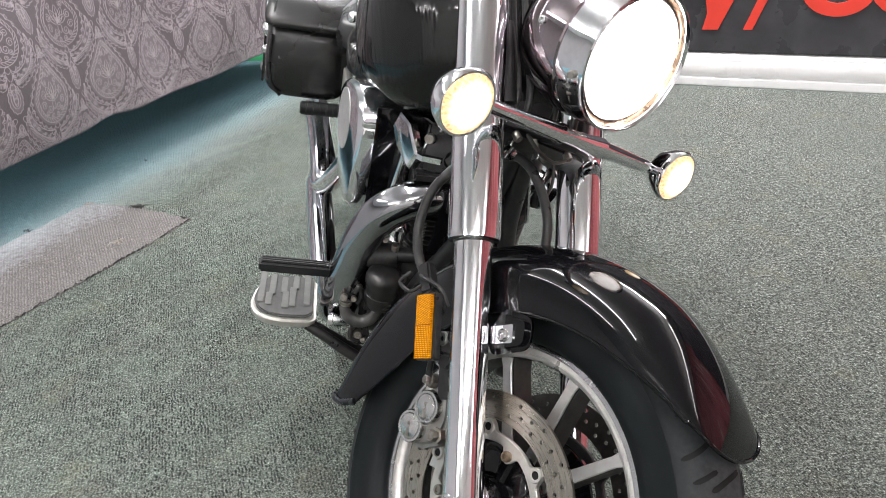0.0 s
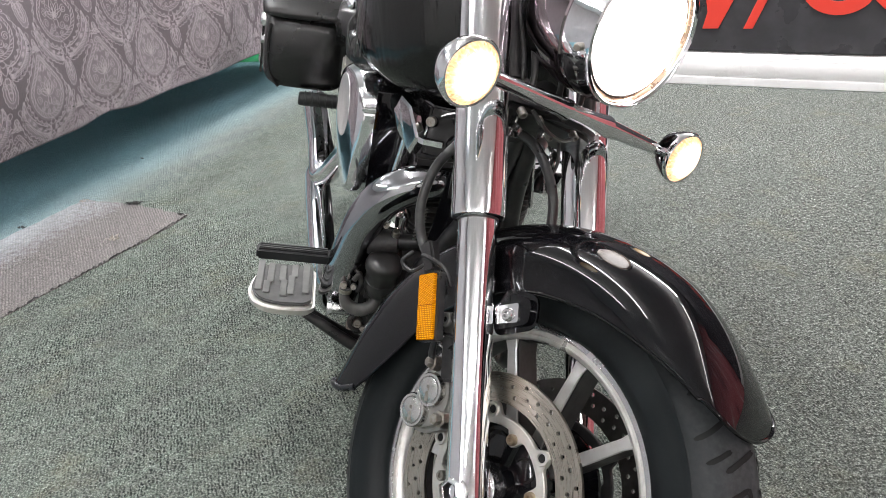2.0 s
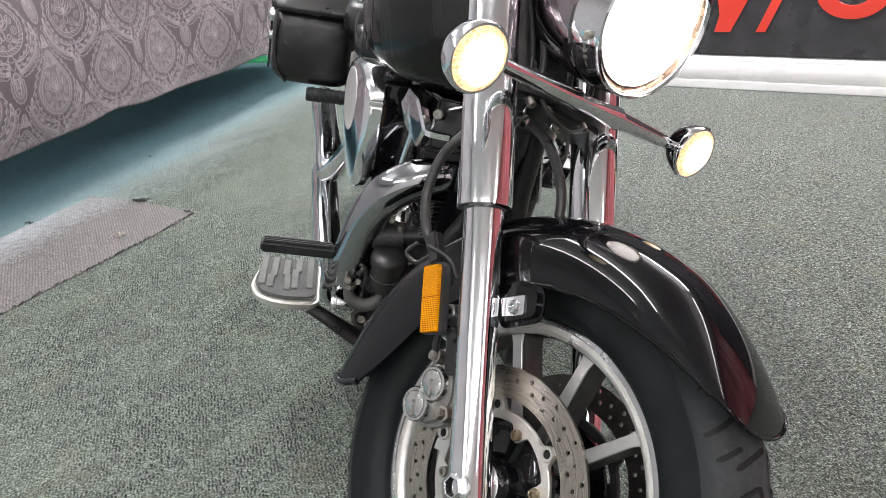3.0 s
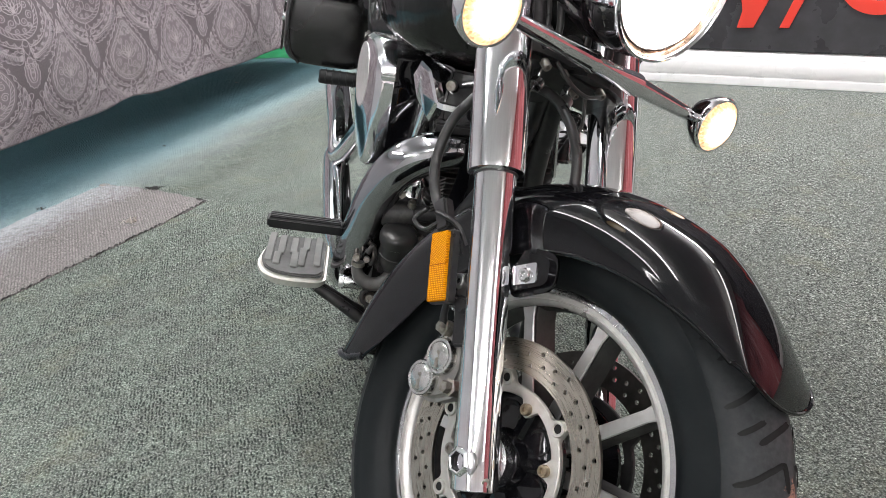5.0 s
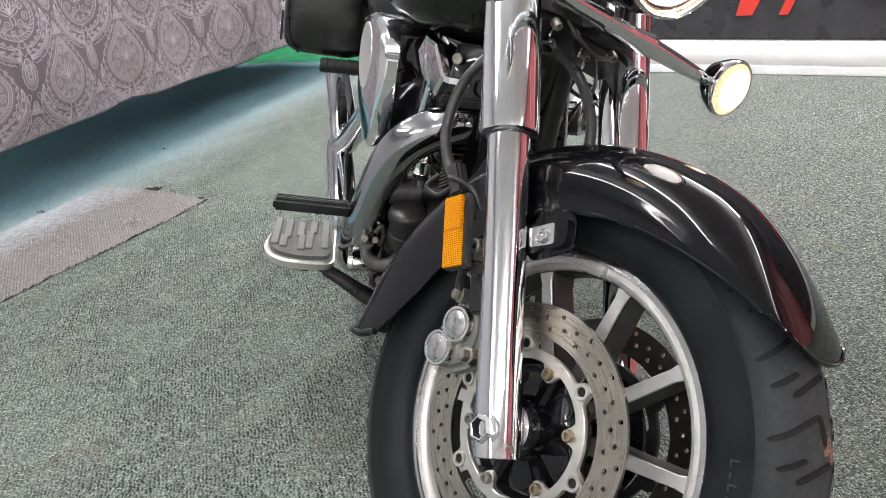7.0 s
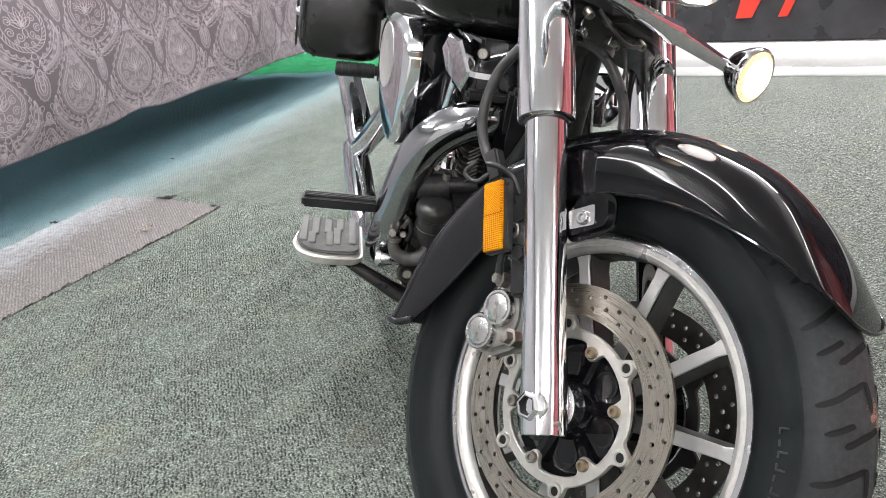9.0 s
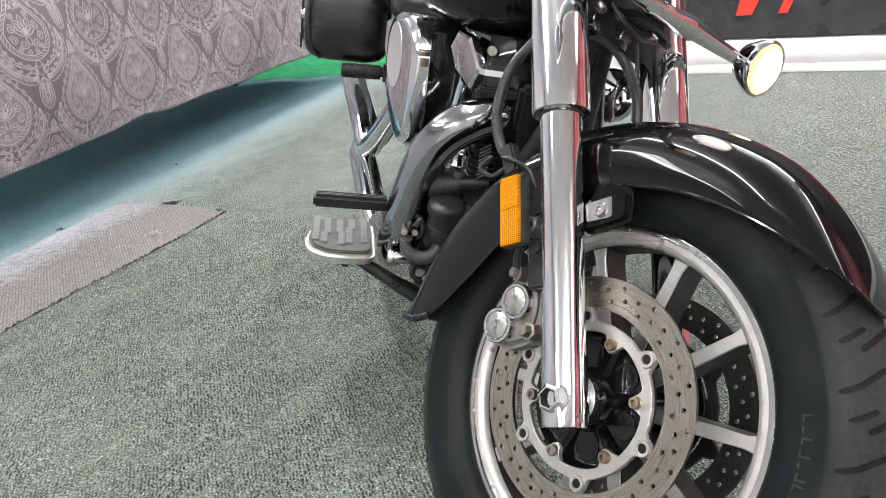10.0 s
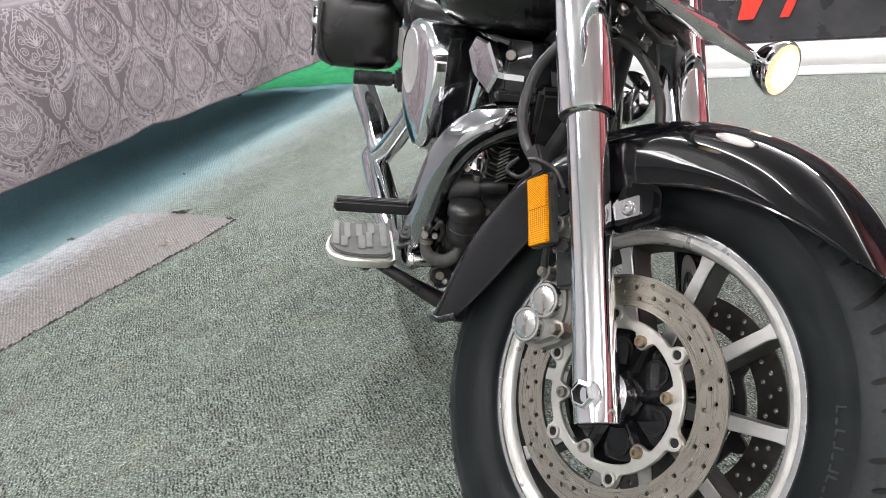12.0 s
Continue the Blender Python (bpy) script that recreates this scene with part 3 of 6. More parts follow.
def curved_letter(cx, cz, r, width, a0, a1):
    n = 22
    ang = [radians(a0 + (a1 - a0) * k / n) for k in range(n + 1)]
    out = [(cx + 1.25 * r * math.cos(a), cz + r * math.sin(a)) for a in ang]
    inn = [(cx + 1.25 * (r - width) * math.cos(a), cz + (r - width) * math.sin(a)) for a in reversed(ang)]
    letter(out + inn)


curved_letter(0.745, 0.475, 0.128, 0.062, -158, 48)
curved_letter(0.745, 0.64, 0.105, 0.056, 30, 250)
curved_letter(1.055, 0.49, 0.145, 0.062, -180, 179)
curved_letter(1.45, 0.49, 0.145, 0.062, -180, 179)
letter([(1.68, 0.35), (1.75, 0.35), (1.80, 0.62), (1.73, 0.62)])

# ---- carpet repair ----
def floor_sheet(name, outline, z, mat, label, category):
    bm = bmesh.new()
    bm.faces.new([bm.verts.new((x, y, 0)) for x, y in outline])
    r = bmesh.ops.extrude_face_region(bm, geom=bm.faces[:])
    bmesh.ops.translate(bm, verts=[v for v in r["geom"] if isinstance(v, bmesh.types.BMVert)], vec=(0, 0, z))
    return tagged(part(name, finish(bm), mat), label, category)


def ragged(points, step, jitter):
    out = []
    for i in range(len(points)):
        a, b = Vector(points[i]), Vector(points[(i + 1) % len(points)])
        k = max(1, int((b - a).length / step))
        for j in range(k):
            p = a.lerp(b, j / k)
            out.append((p.x + random.uniform(-jitter, jitter), p.y + random.uniform(-jitter, jitter)))
    return out


PATCH_OUT = [(-1.70, 1.235), (-1.298, 2.129), (-1.177, 2.399), (-1.076, 2.597), (-0.962, 2.837), (-0.905, 2.985), (-1.03, 3.06), (-1.15, 3.137), (-1.37, 3.213), (-1.477, 2.959), (-1.574, 2.689), (-2.0, 1.75)]
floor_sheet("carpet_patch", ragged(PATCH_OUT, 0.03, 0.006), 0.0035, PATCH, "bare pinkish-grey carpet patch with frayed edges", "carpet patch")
seam = []
for i in range(5):
    a, b = Vector(PATCH_OUT[i]), Vector(PATCH_OUT[i + 1])
    k = int((b - a).length / 0.022)
    for j in range(k):
        if random.random() < 0.78:
            p = a.lerp(b, (j + random.uniform(-0.2, 0.2)) / k)
            q = a.lerp(b, (j + random.uniform(0.5, 1.0)) / k)
            o = random.uniform(-0.004, 0.004)
            seam.append(tube([(p.x + o, p.y, 0.003), ((p.x + q.x) / 2 + o, (p.y + q.y) / 2, 0.006), (q.x, q.y + o, 0.003)], [0.0016, 0.0030, 0.0012], 5))
tagged(part("carpet_seam", join(*seam), GLUE), "dark frayed seam threads along the carpet patch", "carpet seam", kind="stuff")


def tuft(x, y, size, mat, count, label, flat=0.5):
    bms = []
    for _ in range(count):
        a = random.uniform(0, 6.28)
        r = random.uniform(0, size)
        p = Vector((x + r * math.cos(a), y + r * math.sin(a) * 0.6, 0.003))
        b = random.uniform(0, 6.28)
        w = random.uniform(0.3, 1.0) * size
        bms.append(tube(spline([p, p + Vector((w * 0.5 * math.cos(b), w * 0.5 * math.sin(b), size * flat * random.uniform(0.2, 0.7))),
                                p + Vector((w * math.cos(b + 0.6), w * math.sin(b + 0.6), 0.004))], 4), [0.0016, 0.0015, 0.0008], 5))
    return tagged(part("carpet_tuft", join(*bms), mat), label, "carpet tuft", "carpet tufts")


tuft(-1.145, 3.135, 0.026, GLUE, 30, "dark frayed tuft of loose carpet fibres")
tuft(-1.105, 2.79, 0.024, FIBRE, 22, "pale curled tuft of loose carpet fibres", 0.9)
tuft(-1.36, 3.20, 0.022, FIBRE, 9, "pale frayed tuft of loose carpet fibres")
tuft(-1.49, 2.955, 0.018, GLUE, 7, "dark frayed tuft of loose carpet fibres")
tuft(-0.93, 2.99, 0.018, GLUE, 5, "dark frayed tuft of loose carpet fibres")
tuft(-1.30, 3.72, 0.010, GLUE, 4, "small dark speck of fibre on the carpet")
tuft(-1.30, 5.0, 0.010, FIBRE, 4, "small pale speck of fibre on the carpet")

# ---- table with its cloth ----
TABLE_M = Matrix.Translation((-1.46, 3.0, 0)) @ Matrix.Rotation(math.atan2(1.0, 0.335), 4, "Z")
# x runs along the table's long side, y to its left (away from the motorcycle)
table = empty("folding_table", "long folding table hidden under a patterned cloth", "table")
table.matrix_world = TABLE_M
part("tabletop", block(3.14, 1.06, 0.03, pose(0.95, 0.60, 0.783), 0.008), ALUMINIUM, table)
for lx in (-0.56, 2.50):
    for ly in (0.85, 1.08):
        part("leg", tube([(lx, ly, 0.0), (lx, ly, 0.77)], 0.016, 10), BLACK, table)


L0, L1, TOP = -0.64, 2.55, 0.805


def hem(s):
    return 0.258 - 0.006 * max(0.0, abs(s - 0.6) - 0.5) + 0.022 * math.exp(-((s - 0.50) / 0.11) ** 2) + 0.003 * math.sin(s * 9.0)


def fold(s, h):
    k = max(0.0, 1 - h)
    soft = 0.012 * math.sin(s * 5.3 + 0.7) + 0.007 * math.sin(s * 9.1 + 1.9) + 0.007 * abs(math.sin(s * 7.3 + h * 0.9)) ** 0.7
    return k * (1.02 - k) * soft * 8.5 + k * 0.06 * soft + 0.003 * math.sin(s * 11 + h * 2)


def cloth_point(s, z, off=0.0):
    """A point of the front fall at s along the table and height z."""
    h = (z - hem(s)) / (TOP - hem(s))
    return (s, 0.035 * max(h, 0.0) ** 2 - fold(s, h) - off, z)


def cloth_skirt():
    """Hanging cloth: the front fall with shallow folds, the top and the end fall."""
    n, rows = 240, 22
    bm = bmesh.new()
    lay = bm.loops.layers.uv.new("uv")
    grid = []
    for i in range(n + 1):
        s = L0 + (L1 - L0) * i / n
        row = []
        for j in range(rows + 1):
            z = hem(s) + (TOP - hem(s)) * j / rows
            row.append((bm.verts.new(cloth_point(s, z)), (s, z)))
        for j in range(1, 9):
            y = 0.035 + 1.12 * j / 8
            row.append((bm.verts.new((s, y, TOP)), (s, TOP + y)))
        grid.append(row)
    for i in range(n):
        for j in range(len(grid[0]) - 1):
            c = (grid[i][j], grid[i + 1][j], grid[i + 1][j + 1], grid[i][j + 1])
            f = bm.faces.new([v for v, _ in c])
            for l, (_, uv) in zip(f.loops, c):
                l[lay].uv = uv
    m = 50
    ends = []
    for i in range(m + 1):
        y = 1.155 * i / m
        row = []
        for j in range(rows + 1):
            h = j / rows
            z = 0.25 + (TOP - 0.25) * h
            x = L1 + (0.05 * (1 - h)) * (1 + 0.6 * math.sin(y * 16))
            row.append((bm.verts.new((x, max(y, 0.035 * h), z)), (L1 + y, z)))
        ends.append(row)
    for i in range(m):
        for j in range(rows):
            c = (ends[i][j], ends[i + 1][j], ends[i + 1][j + 1], ends[i][j + 1])
            f = bm.faces.new([v for v, _ in c])
            for l, (_, uv) in zip(f.loops, c):
                l[lay].uv = uv
    back = []
    for i in range(81):
        s = L0 + (L1 - L0) * i / 80
        back.append([(bm.verts.new((s, 1.155 + 0.04 * (1 - j / 6) * (1 + 0.5 * math.sin(s * 7.0)), 0.25 + (TOP - 0.25) * j / 6)), (s, 0.25 + (TOP - 0.25) * j / 6)) for j in range(7)])
    for i in range(80):
        for j in range(6):
            c = (back[i][j], back[i][j + 1], back[i + 1][j + 1], back[i + 1][j])
            f = bm.faces.new([v for v, _ in c])
            for l, (_, uv) in zip(f.loops, c):
                l[lay].uv = uv
    for f in bm.faces:
        f.smooth = True
    return bm


cloth = tagged(part("tablecloth", cloth_skirt(), DAMASK), "mauve-grey damask tablecloth with pale scroll motifs hanging above the carpet", "tablecloth")
cloth.matrix_world = TABLE_M
mod = cloth.modifiers.new("thickness", "SOLIDIFY")
mod.thickness, mod.offset = 0.003, -1.0


# the woven motifs, as raised threads and filled shapes on the cloth
def drop(k, scal=0.0, waves=15, n=72):
    """Outline of a pear-shaped drop with its point upwards."""
    out = []
    for i in range(n + 1):
        t = 2 * math.pi * i / n
        c = math.cos(t)
        w = (1 + scal * abs(math.sin(waves * t / 2))) * k
        y = 0.112 * c + 0.030 * max(c, 0) ** 5
        out.append((w * 0.106 * math.sin(t) * (1 - 0.50 * max(c, 0) ** 1.3), w * y))
    return out


def spiral(cx, cy, r, turns, start, sense):
    return [(cx + sense * r * (1 - 0.82 * i / 18) * math.cos(start + 2 * math.pi * turns * i / 18), cy + r * (1 - 0.82 * i / 18) * math.sin(start + 2 * math.pi * turns * i / 18)) for i in range(19)]


def petal(cx, cy, ang, length, width):
    out = []
    for i in range(13):
        t = i / 12 * 2 * math.pi
        a, b = length * (0.5 - 0.5 * math.cos(t)), width * math.sin(t) * (0.6 + 0.4 * math.cos(t / 2) ** 2)
        out.append((cx + a * math.sin(ang) + b * math.cos(ang), cy + a * math.cos(ang) - b * math.sin(ang)))
    return out


def wing(sense):
    """A curved leaf that sweeps up beside the drop, scalloped below, with ticks and curls in it."""
    top = [(0.012, -0.125), (0.045, -0.120), (0.085, -0.095), (0.118, -0.055), (0.130, -0.010)]
    low = [(0.130, -0.010), (0.146, -0.065), (0.124, -0.115), (0.080, -0.152), (0.032, -0.172), (0.012, -0.155)]
    a = [(p.x, p.y) for p in spline([(x, y, 0) for x, y in top], 10)]
    b = [(p.x, p.y) for p in spline([(x, y, 0) for x, y in low], 8)]
    scal = []
    for i, (x, y) in enumerate(b):
        w = 0.006 * abs(math.sin(i * 1.05))
        scal.append((x + w, y - w))
    back = b[::-1]
    inner, hatch = [], []
    for i in range(len(a)):
        p, r = a[i], back[min(i * (len(back) - 1) // (len(a) - 1), len(back) - 1)]
        m = (p[0] * 0.45 + r[0] * 0.55, p[1] * 0.45 + r[1] * 0.55)
        inner.append(m)
        if 2 < i < len(a) - 3:
            n2 = back[min((i + 2) * (len(back) - 1) // (len(a) - 1), len(back) - 1)]
            hatch.append([m, (m[0] * 0.25 + n2[0] * 0.75, m[1] * 0.25 + n2[1] * 0.75)])
        if i % 6 == 3:
            c = (p[0] * 0.72 + r[0] * 0.28, p[1] * 0.72 + r[1] * 0.28)
            hatch.append(spiral(c[0], c[1], 0.0065, 1.3, 0.6 * i, 1))
    hatch.append(inner)
    flip = lambda ps: [(sense * x, y) for x, y in ps]
    return flip(a + scal[1:]), [flip(h) for h in hatch]


def motif_lines():
    lines, fills = [], []
    lines += [drop(1.0, 0.10, 27, 162), drop(0.88), drop(0.74)]
    fills.append(drop(0.97))
    o, i2 = drop(0.86, n=38), drop(0.76, n=38)
    lines += [[o[i], i2[(i + 1) % 38]] for i in range(38)]
    # palmette
    for ang, ln in ((0, 0.062), (0.55, 0.056), (-0.55, 0.056), (1.1, 0.046), (-1.1, 0.046)):
        lines.append(petal(0, -0.012, ang, ln, 0.015))
        lines.append([(0, -0.008), (0.8 * ln * math.sin(ang), -0.012 + 0.8 * ln * math.cos(ang))])
    lines += [petal(0, -0.020, math.pi, 0.030, 0.011), petal(0, 0.068, 0, 0.026, 0.009)]
    for sg in (1, -1):
        for cx, cy, r, st in ((0.050, 0.010, 0.016, 1.2), (0.024, -0.044, 0.017, 2.5), (0.054, -0.026, 0.016, 0.3), (0.032, 0.050, 0.012, 2.0), (0.013, -0.072, 0.011, 4.0), (0.042, -0.056, 0.010, 3.0), (0.017, 0.078, 0.009, 1.0)):
            lines.append(spiral(sg * cx, cy, r, 1.7, st, sg))
        for k in range(11):
            a = 0.42 + k * 0.235
            lines.append(spiral(sg * 0.118 * math.sin(a) * (1 - 0.35 * max(math.cos(a), 0)), 0.122 * math.cos(a), 0.0082, 1.25, a, sg))
        edge, hatch = wing(sg)
        lines.append(edge + [edge[0]])
        lines += hatch
        fills.append(edge)
        for cx, cy, r in ((0.075, -0.128, 0.009), (0.10, -0.098, 0.008), (0.05, -0.142, 0.008)):
            lines.append(spiral(sg * cx, cy, r, 1.4, 0.5, sg))
        lines.append(spiral(sg * 0.020, 0.146, 0.010, 1.3, 3.5, sg))
        lines.append(spiral(sg * 0.014, -0.185, 0.012, 1.3, 1.0, sg))
    fin = petal(0, 0.135, 0, 0.045, 0.016)
    lines.append(fin)
    lines.append(petal(0, 0.14, 0, 0.03, 0.008))
    fills.append(fin)
    lines += [petal(0, -0.10, math.pi, 0.05, 0.016), petal(0, -0.155, math.pi, 0.055, 0.013), petal(0, -0.205, math.pi, 0.03, 0.010)]
    fills.append(petal(0, -0.155, math.pi, 0.055, 0.014))
    # oval between two drops
    for k, m_ in ((1.0, 14), (0.68, 0), (0.35, 0)):
        ov = []
        for i in range(29):
            t = 2 * math.pi * i / 28
            w = k * (1 + (0.12 * abs(math.sin(m_ * t / 2)) if m_ else 0))
            ov.append((0.1725 + w * 0.026 * math.sin(t), 0.03 + w * 0.048 * math.cos(t)))
        lines.append(ov)
        if k == 1.0:
            fills.append(ov)
    for dx, dy, an in ((-0.018, 0.10, -0.6), (0.018, 0.10, 0.6), (-0.016, -0.035, 3.6), (0.016, -0.035, 2.7), (0, -0.06, math.pi)):
        lines.append(petal(0.1725 + dx, dy, an, 0.026, 0.010))
    return lines, fills


def woven(polys, strips, width):
    """Filled shapes or ribbons laid on the front fall."""
    verts, faces = [], []
    for ps in polys:
        k = len(verts)
        cx, cy = sum(p[0] for p in ps) / len(ps), sum(p[1] for p in ps) / len(ps)
        if cy < hem(cx) + 0.03 or max(p[1] for p in ps) > TOP - 0.002:
            continue
        ps = [(x, max(y, hem(x) + 0.002)) for x, y in ps]
        rings = 4
        for j in range(rings + 1):
            q = 1 - j / rings
            verts += [cloth_point(cx + (x - cx) * q, cy + (y - cy) * q, 0.0012) for x, y in ps]
        m = len(ps)
        for j in range(rings):
            for i in range(m - 1):
                faces.append((k + j * m + i, k + j * m + i + 1, k + (j + 1) * m + i + 1, k + (j + 1) * m + i))
    for ps in strips:
        k = len(verts)
        m = len(ps)
        ok = []
        for i, (x, y) in enumerate(ps):
            a, b = ps[max(i - 1, 0)], ps[min(i + 1, m - 1)]
            tx, ty = b[0] - a[0], b[1] - a[1]
            ln = math.hypot(tx, ty) or 1e-6
            px, py = -ty / ln * width / 2, tx / ln * width / 2
            verts += [cloth_point(x + px, y + py, 0.0022), cloth_point(x - px, y - py, 0.0022)]
            ok.append(hem(x) + 0.003 < y < TOP - 0.003)
        for i in range(m - 1):
            if ok[i] and ok[i + 1]:
                faces.append((k + 2 * i, k + 2 * i + 1, k + 2 * i + 3, k + 2 * i + 2))
    me = bpy.data.meshes.new("woven")
    me.from_pydata(verts, [], faces)
    lay = me.uv_layers.new(name="uv")
    for loop in me.loops:
        v = me.vertices[loop.vertex_index].co
        lay.data[loop.index].uv = (v.x, v.z)
    bm = bmesh.new()
    bm.from_mesh(me)
    bpy.data.meshes.remove(me)
    for f in bm.faces:
        f.smooth = True
    return bm


LINES, FILLS = motif_lines()
all_lines, all_fills = [], []
for c in range(-3, 8):
    for row, v in ((0, 0.445), (1, 0.685), (1, 0.205), (0, 0.925)):
        s0 = 0.176 + 0.345 * c + (0.1725 if row else 0.0)
        if L0 + 0.10 < s0 < L1 - 0.14:
            all_lines += [[(s0 + x, v + y) for x, y in ps] for ps in LINES]
            all_fills += [[(s0 + x, v + y) for x, y in ps] for ps in FILLS]
s0 = L0 + 0.05
while s0 < L1 - 0.05:
    base = hem(s0) + 0.006
    for k in (1.0, 0.62, 0.3):
        all_lines.append([(s0 + k * 0.017 * math.sin(t), base + k * 0.030 * math.cos(t)) for t in [math.pi * (i / 8 - 0.5) for i in range(9)]])
    s0 += 0.038
tagged(part("woven_fill", woven(all_fills, [], 0), DAMASK_FILL, cloth, "paler woven drop and leaf shapes"), kind="stuff")
tagged(part("woven_thread", woven([], all_lines, 0.0026), DAMASK_LINE, cloth, "pale raised scroll threads"), kind="stuff")

# green cloth on the floor past the table's end
def crumple():
    nx, ny = 90, 60
    bm = bmesh.new()
    g = []
    for i in range(nx + 1):
        row = []
        for j in range(ny + 1):
            u, v = i / nx, j / ny
            edge = min(1, 6 * u, 6 * (1 - u)) * min(1, 2.6 * v, 5 * (1 - v))
            h = 0.24 * edge * (0.3 + 0.7 * v) * (0.75 + 0.5 * noise.noise((u * 3, v * 2, 0.3)))
            h += 0.09 * edge * abs(noise.noise((u * 5 + v * 7, v * 9 - u * 3, 1.7))) + 0.045 * edge * abs(noise.noise((u * 14 + v * 9, v * 16, 4.0)))
            row.append(bm.verts.new((u * 1.25, v * 0.8 + 0.03 * noise.noise((u * 7, v * 3, 9)), 0.004 + max(h, 0))))
        g.append(row)
    for i in range(nx):
        for j in range(ny):
            bm.faces.new((g[i][j], g[i + 1][j], g[i + 1][j + 1], g[i][j + 1])).smooth = True
    bm.transform(Matrix.Translation((-1.46, 5.78, 0)) @ Matrix.Rotation(radians(-15), 4, "Z"))
    return bm


tagged(part("green_cloth", crumple(), GREEN), "crumpled bright green cloth lying on the carpet", "cloth")

# ---- the motorcycle ----
AXLE = Vector((-0.6506, -0.5817, 0.4882)).normalized()
UP = (Vector((0, 0, 1)) - AXLE * AXLE.z).normalized()
AHEAD = UP.cross(AXLE)
HUB = Vector((0.1156, 1.0397, 0.3066))
# front frame: x along the axle to the rider's right, y ahead, z up, all in the turned wheel
FRONT = Matrix(((AXLE.x, AHEAD.x, UP.x, HUB.x), (AXLE.y, AHEAD.y, UP.y, HUB.y), (AXLE.z, AHEAD.z, UP.z, HUB.z), (0, 0, 0, 1)))
# bike frame: x to the rider's right, y ahead, z up along the leaning bike
BIKE = Matrix.Translation((0.048, 1.0326, 0)) @ Matrix.Rotation(radians(-174), 4, "Z") @ Matrix.Rotation(radians(-12.5), 4, "Y")
BASE = Matrix.Translation((0.05, 1.6, 0))
motorcycle = empty("motorcycle", "black cruiser motorcycle with chrome fork and lit lamps, on its stand", "motorcycle")
motorcycle.matrix_world = BASE
TO_FRONT = BASE.inverted() @ FRONT
TO_BIKE = BASE.inverted() @ BIKE


def fpart(name, bm, mat, parent=None, label=""):
    return part(name, bm, mat, parent or motorcycle, label, TO_FRONT)


def bpart(name, bm, mat, parent=None, label=""):
    return part(name, bm, mat, parent or motorcycle, label, TO_BIKE)


MID = -0.018
S = Vector((0, -math.sin(radians(20.76)), math.cos(radians(20.76))))
G = Vector((0, S.z, -S.y))


def on_fork(x, k, ahead=0.0):
    """A point at height k along the fork, ahead of its line."""
    return Vector((x, 0.0075, 0.003)) + S * k + G * ahead


def polar(x, r, deg):
    a = radians(deg)
    return Vector((x, r * math.cos(a), r * math.sin(a)))


# wheel
rim = fpart("front_wheel", lathe([(0.200, -0.030), (0.201, -0.020), (0.198, 0.0), (0.201, 0.020), (0.200, 0.030), (0.2040, 0.0365), (0.2080, 0.0385), (0.2095, 0.0355), (0.2145, 0.0358), (0.2155, 0.0405), (0.2230, 0.0415), (0.2258, 0.0390), (0.2258, 0.034),
                                  (0.214, 0.031), (0.211, 0.024), (0.209, 0.0), (0.211, -0.024), (0.214, -0.031), (0.2230, -0.034), (0.2230, -0.0390), (0.2205, -0.0410), (0.210, -0.0385), (0.203, -0.0375)],
                                 (MID, 0, 0), (1, 0, 0), 96, closed=True), ALUMINIUM, label="silver cast wheel with polished lip")
fpart("rim_lip", lathe([(0.2158, 0.0408), (0.2170, 0.0425), (0.2200, 0.0432), (0.2240, 0.0428), (0.2264, 0.0400), (0.2264, 0.036)], (MID, 0, 0), (1, 0, 0), 96), CHROME_DULL, rim, "polished rim lip")
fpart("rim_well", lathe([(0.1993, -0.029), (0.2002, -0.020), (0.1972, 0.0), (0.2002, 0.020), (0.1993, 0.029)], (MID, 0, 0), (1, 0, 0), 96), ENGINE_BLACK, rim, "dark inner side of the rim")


def tyre_shape():
    """Tyre section swept round; separate black pieces on the tread stand for the grooves' shade."""
    prof = [(0.2215, 0.036), (0.2260, 0.046), (0.232, 0.056), (0.252, 0.0645), (0.272, 0.0665), (0.286, 0.0645), (0.2875, 0.0652), (0.2895, 0.0632), (0.294, 0.0615), (0.303, 0.056), (0.306, 0.0545), (0.316, 0.045), (0.326, 0.029), (0.333, 0.012), (0.335, 0.0)]
    full = prof + [(r, -h) for r, h in reversed(prof[:-1])]
    return lathe(full, (MID, 0, 0), (1, 0, 0), 120, uv=True)


tyre = fpart("tyre", tyre_shape(), TYRE, rim, "black rubber tyre with slanted tread grooves")


def tread_point(h, lift=0.0006):
    """Radius of the tread at a distance h from the middle."""
    hs = [0.0, 0.012, 0.029, 0.045, 0.0545, 0.056, 0.0615, 0.0632]
    rs = [0.336, 0.334, 0.327, 0.317, 0.3078, 0.3048, 0.2962, 0.2918]
    return float(np.interp(abs(h), hs, rs)) + lift


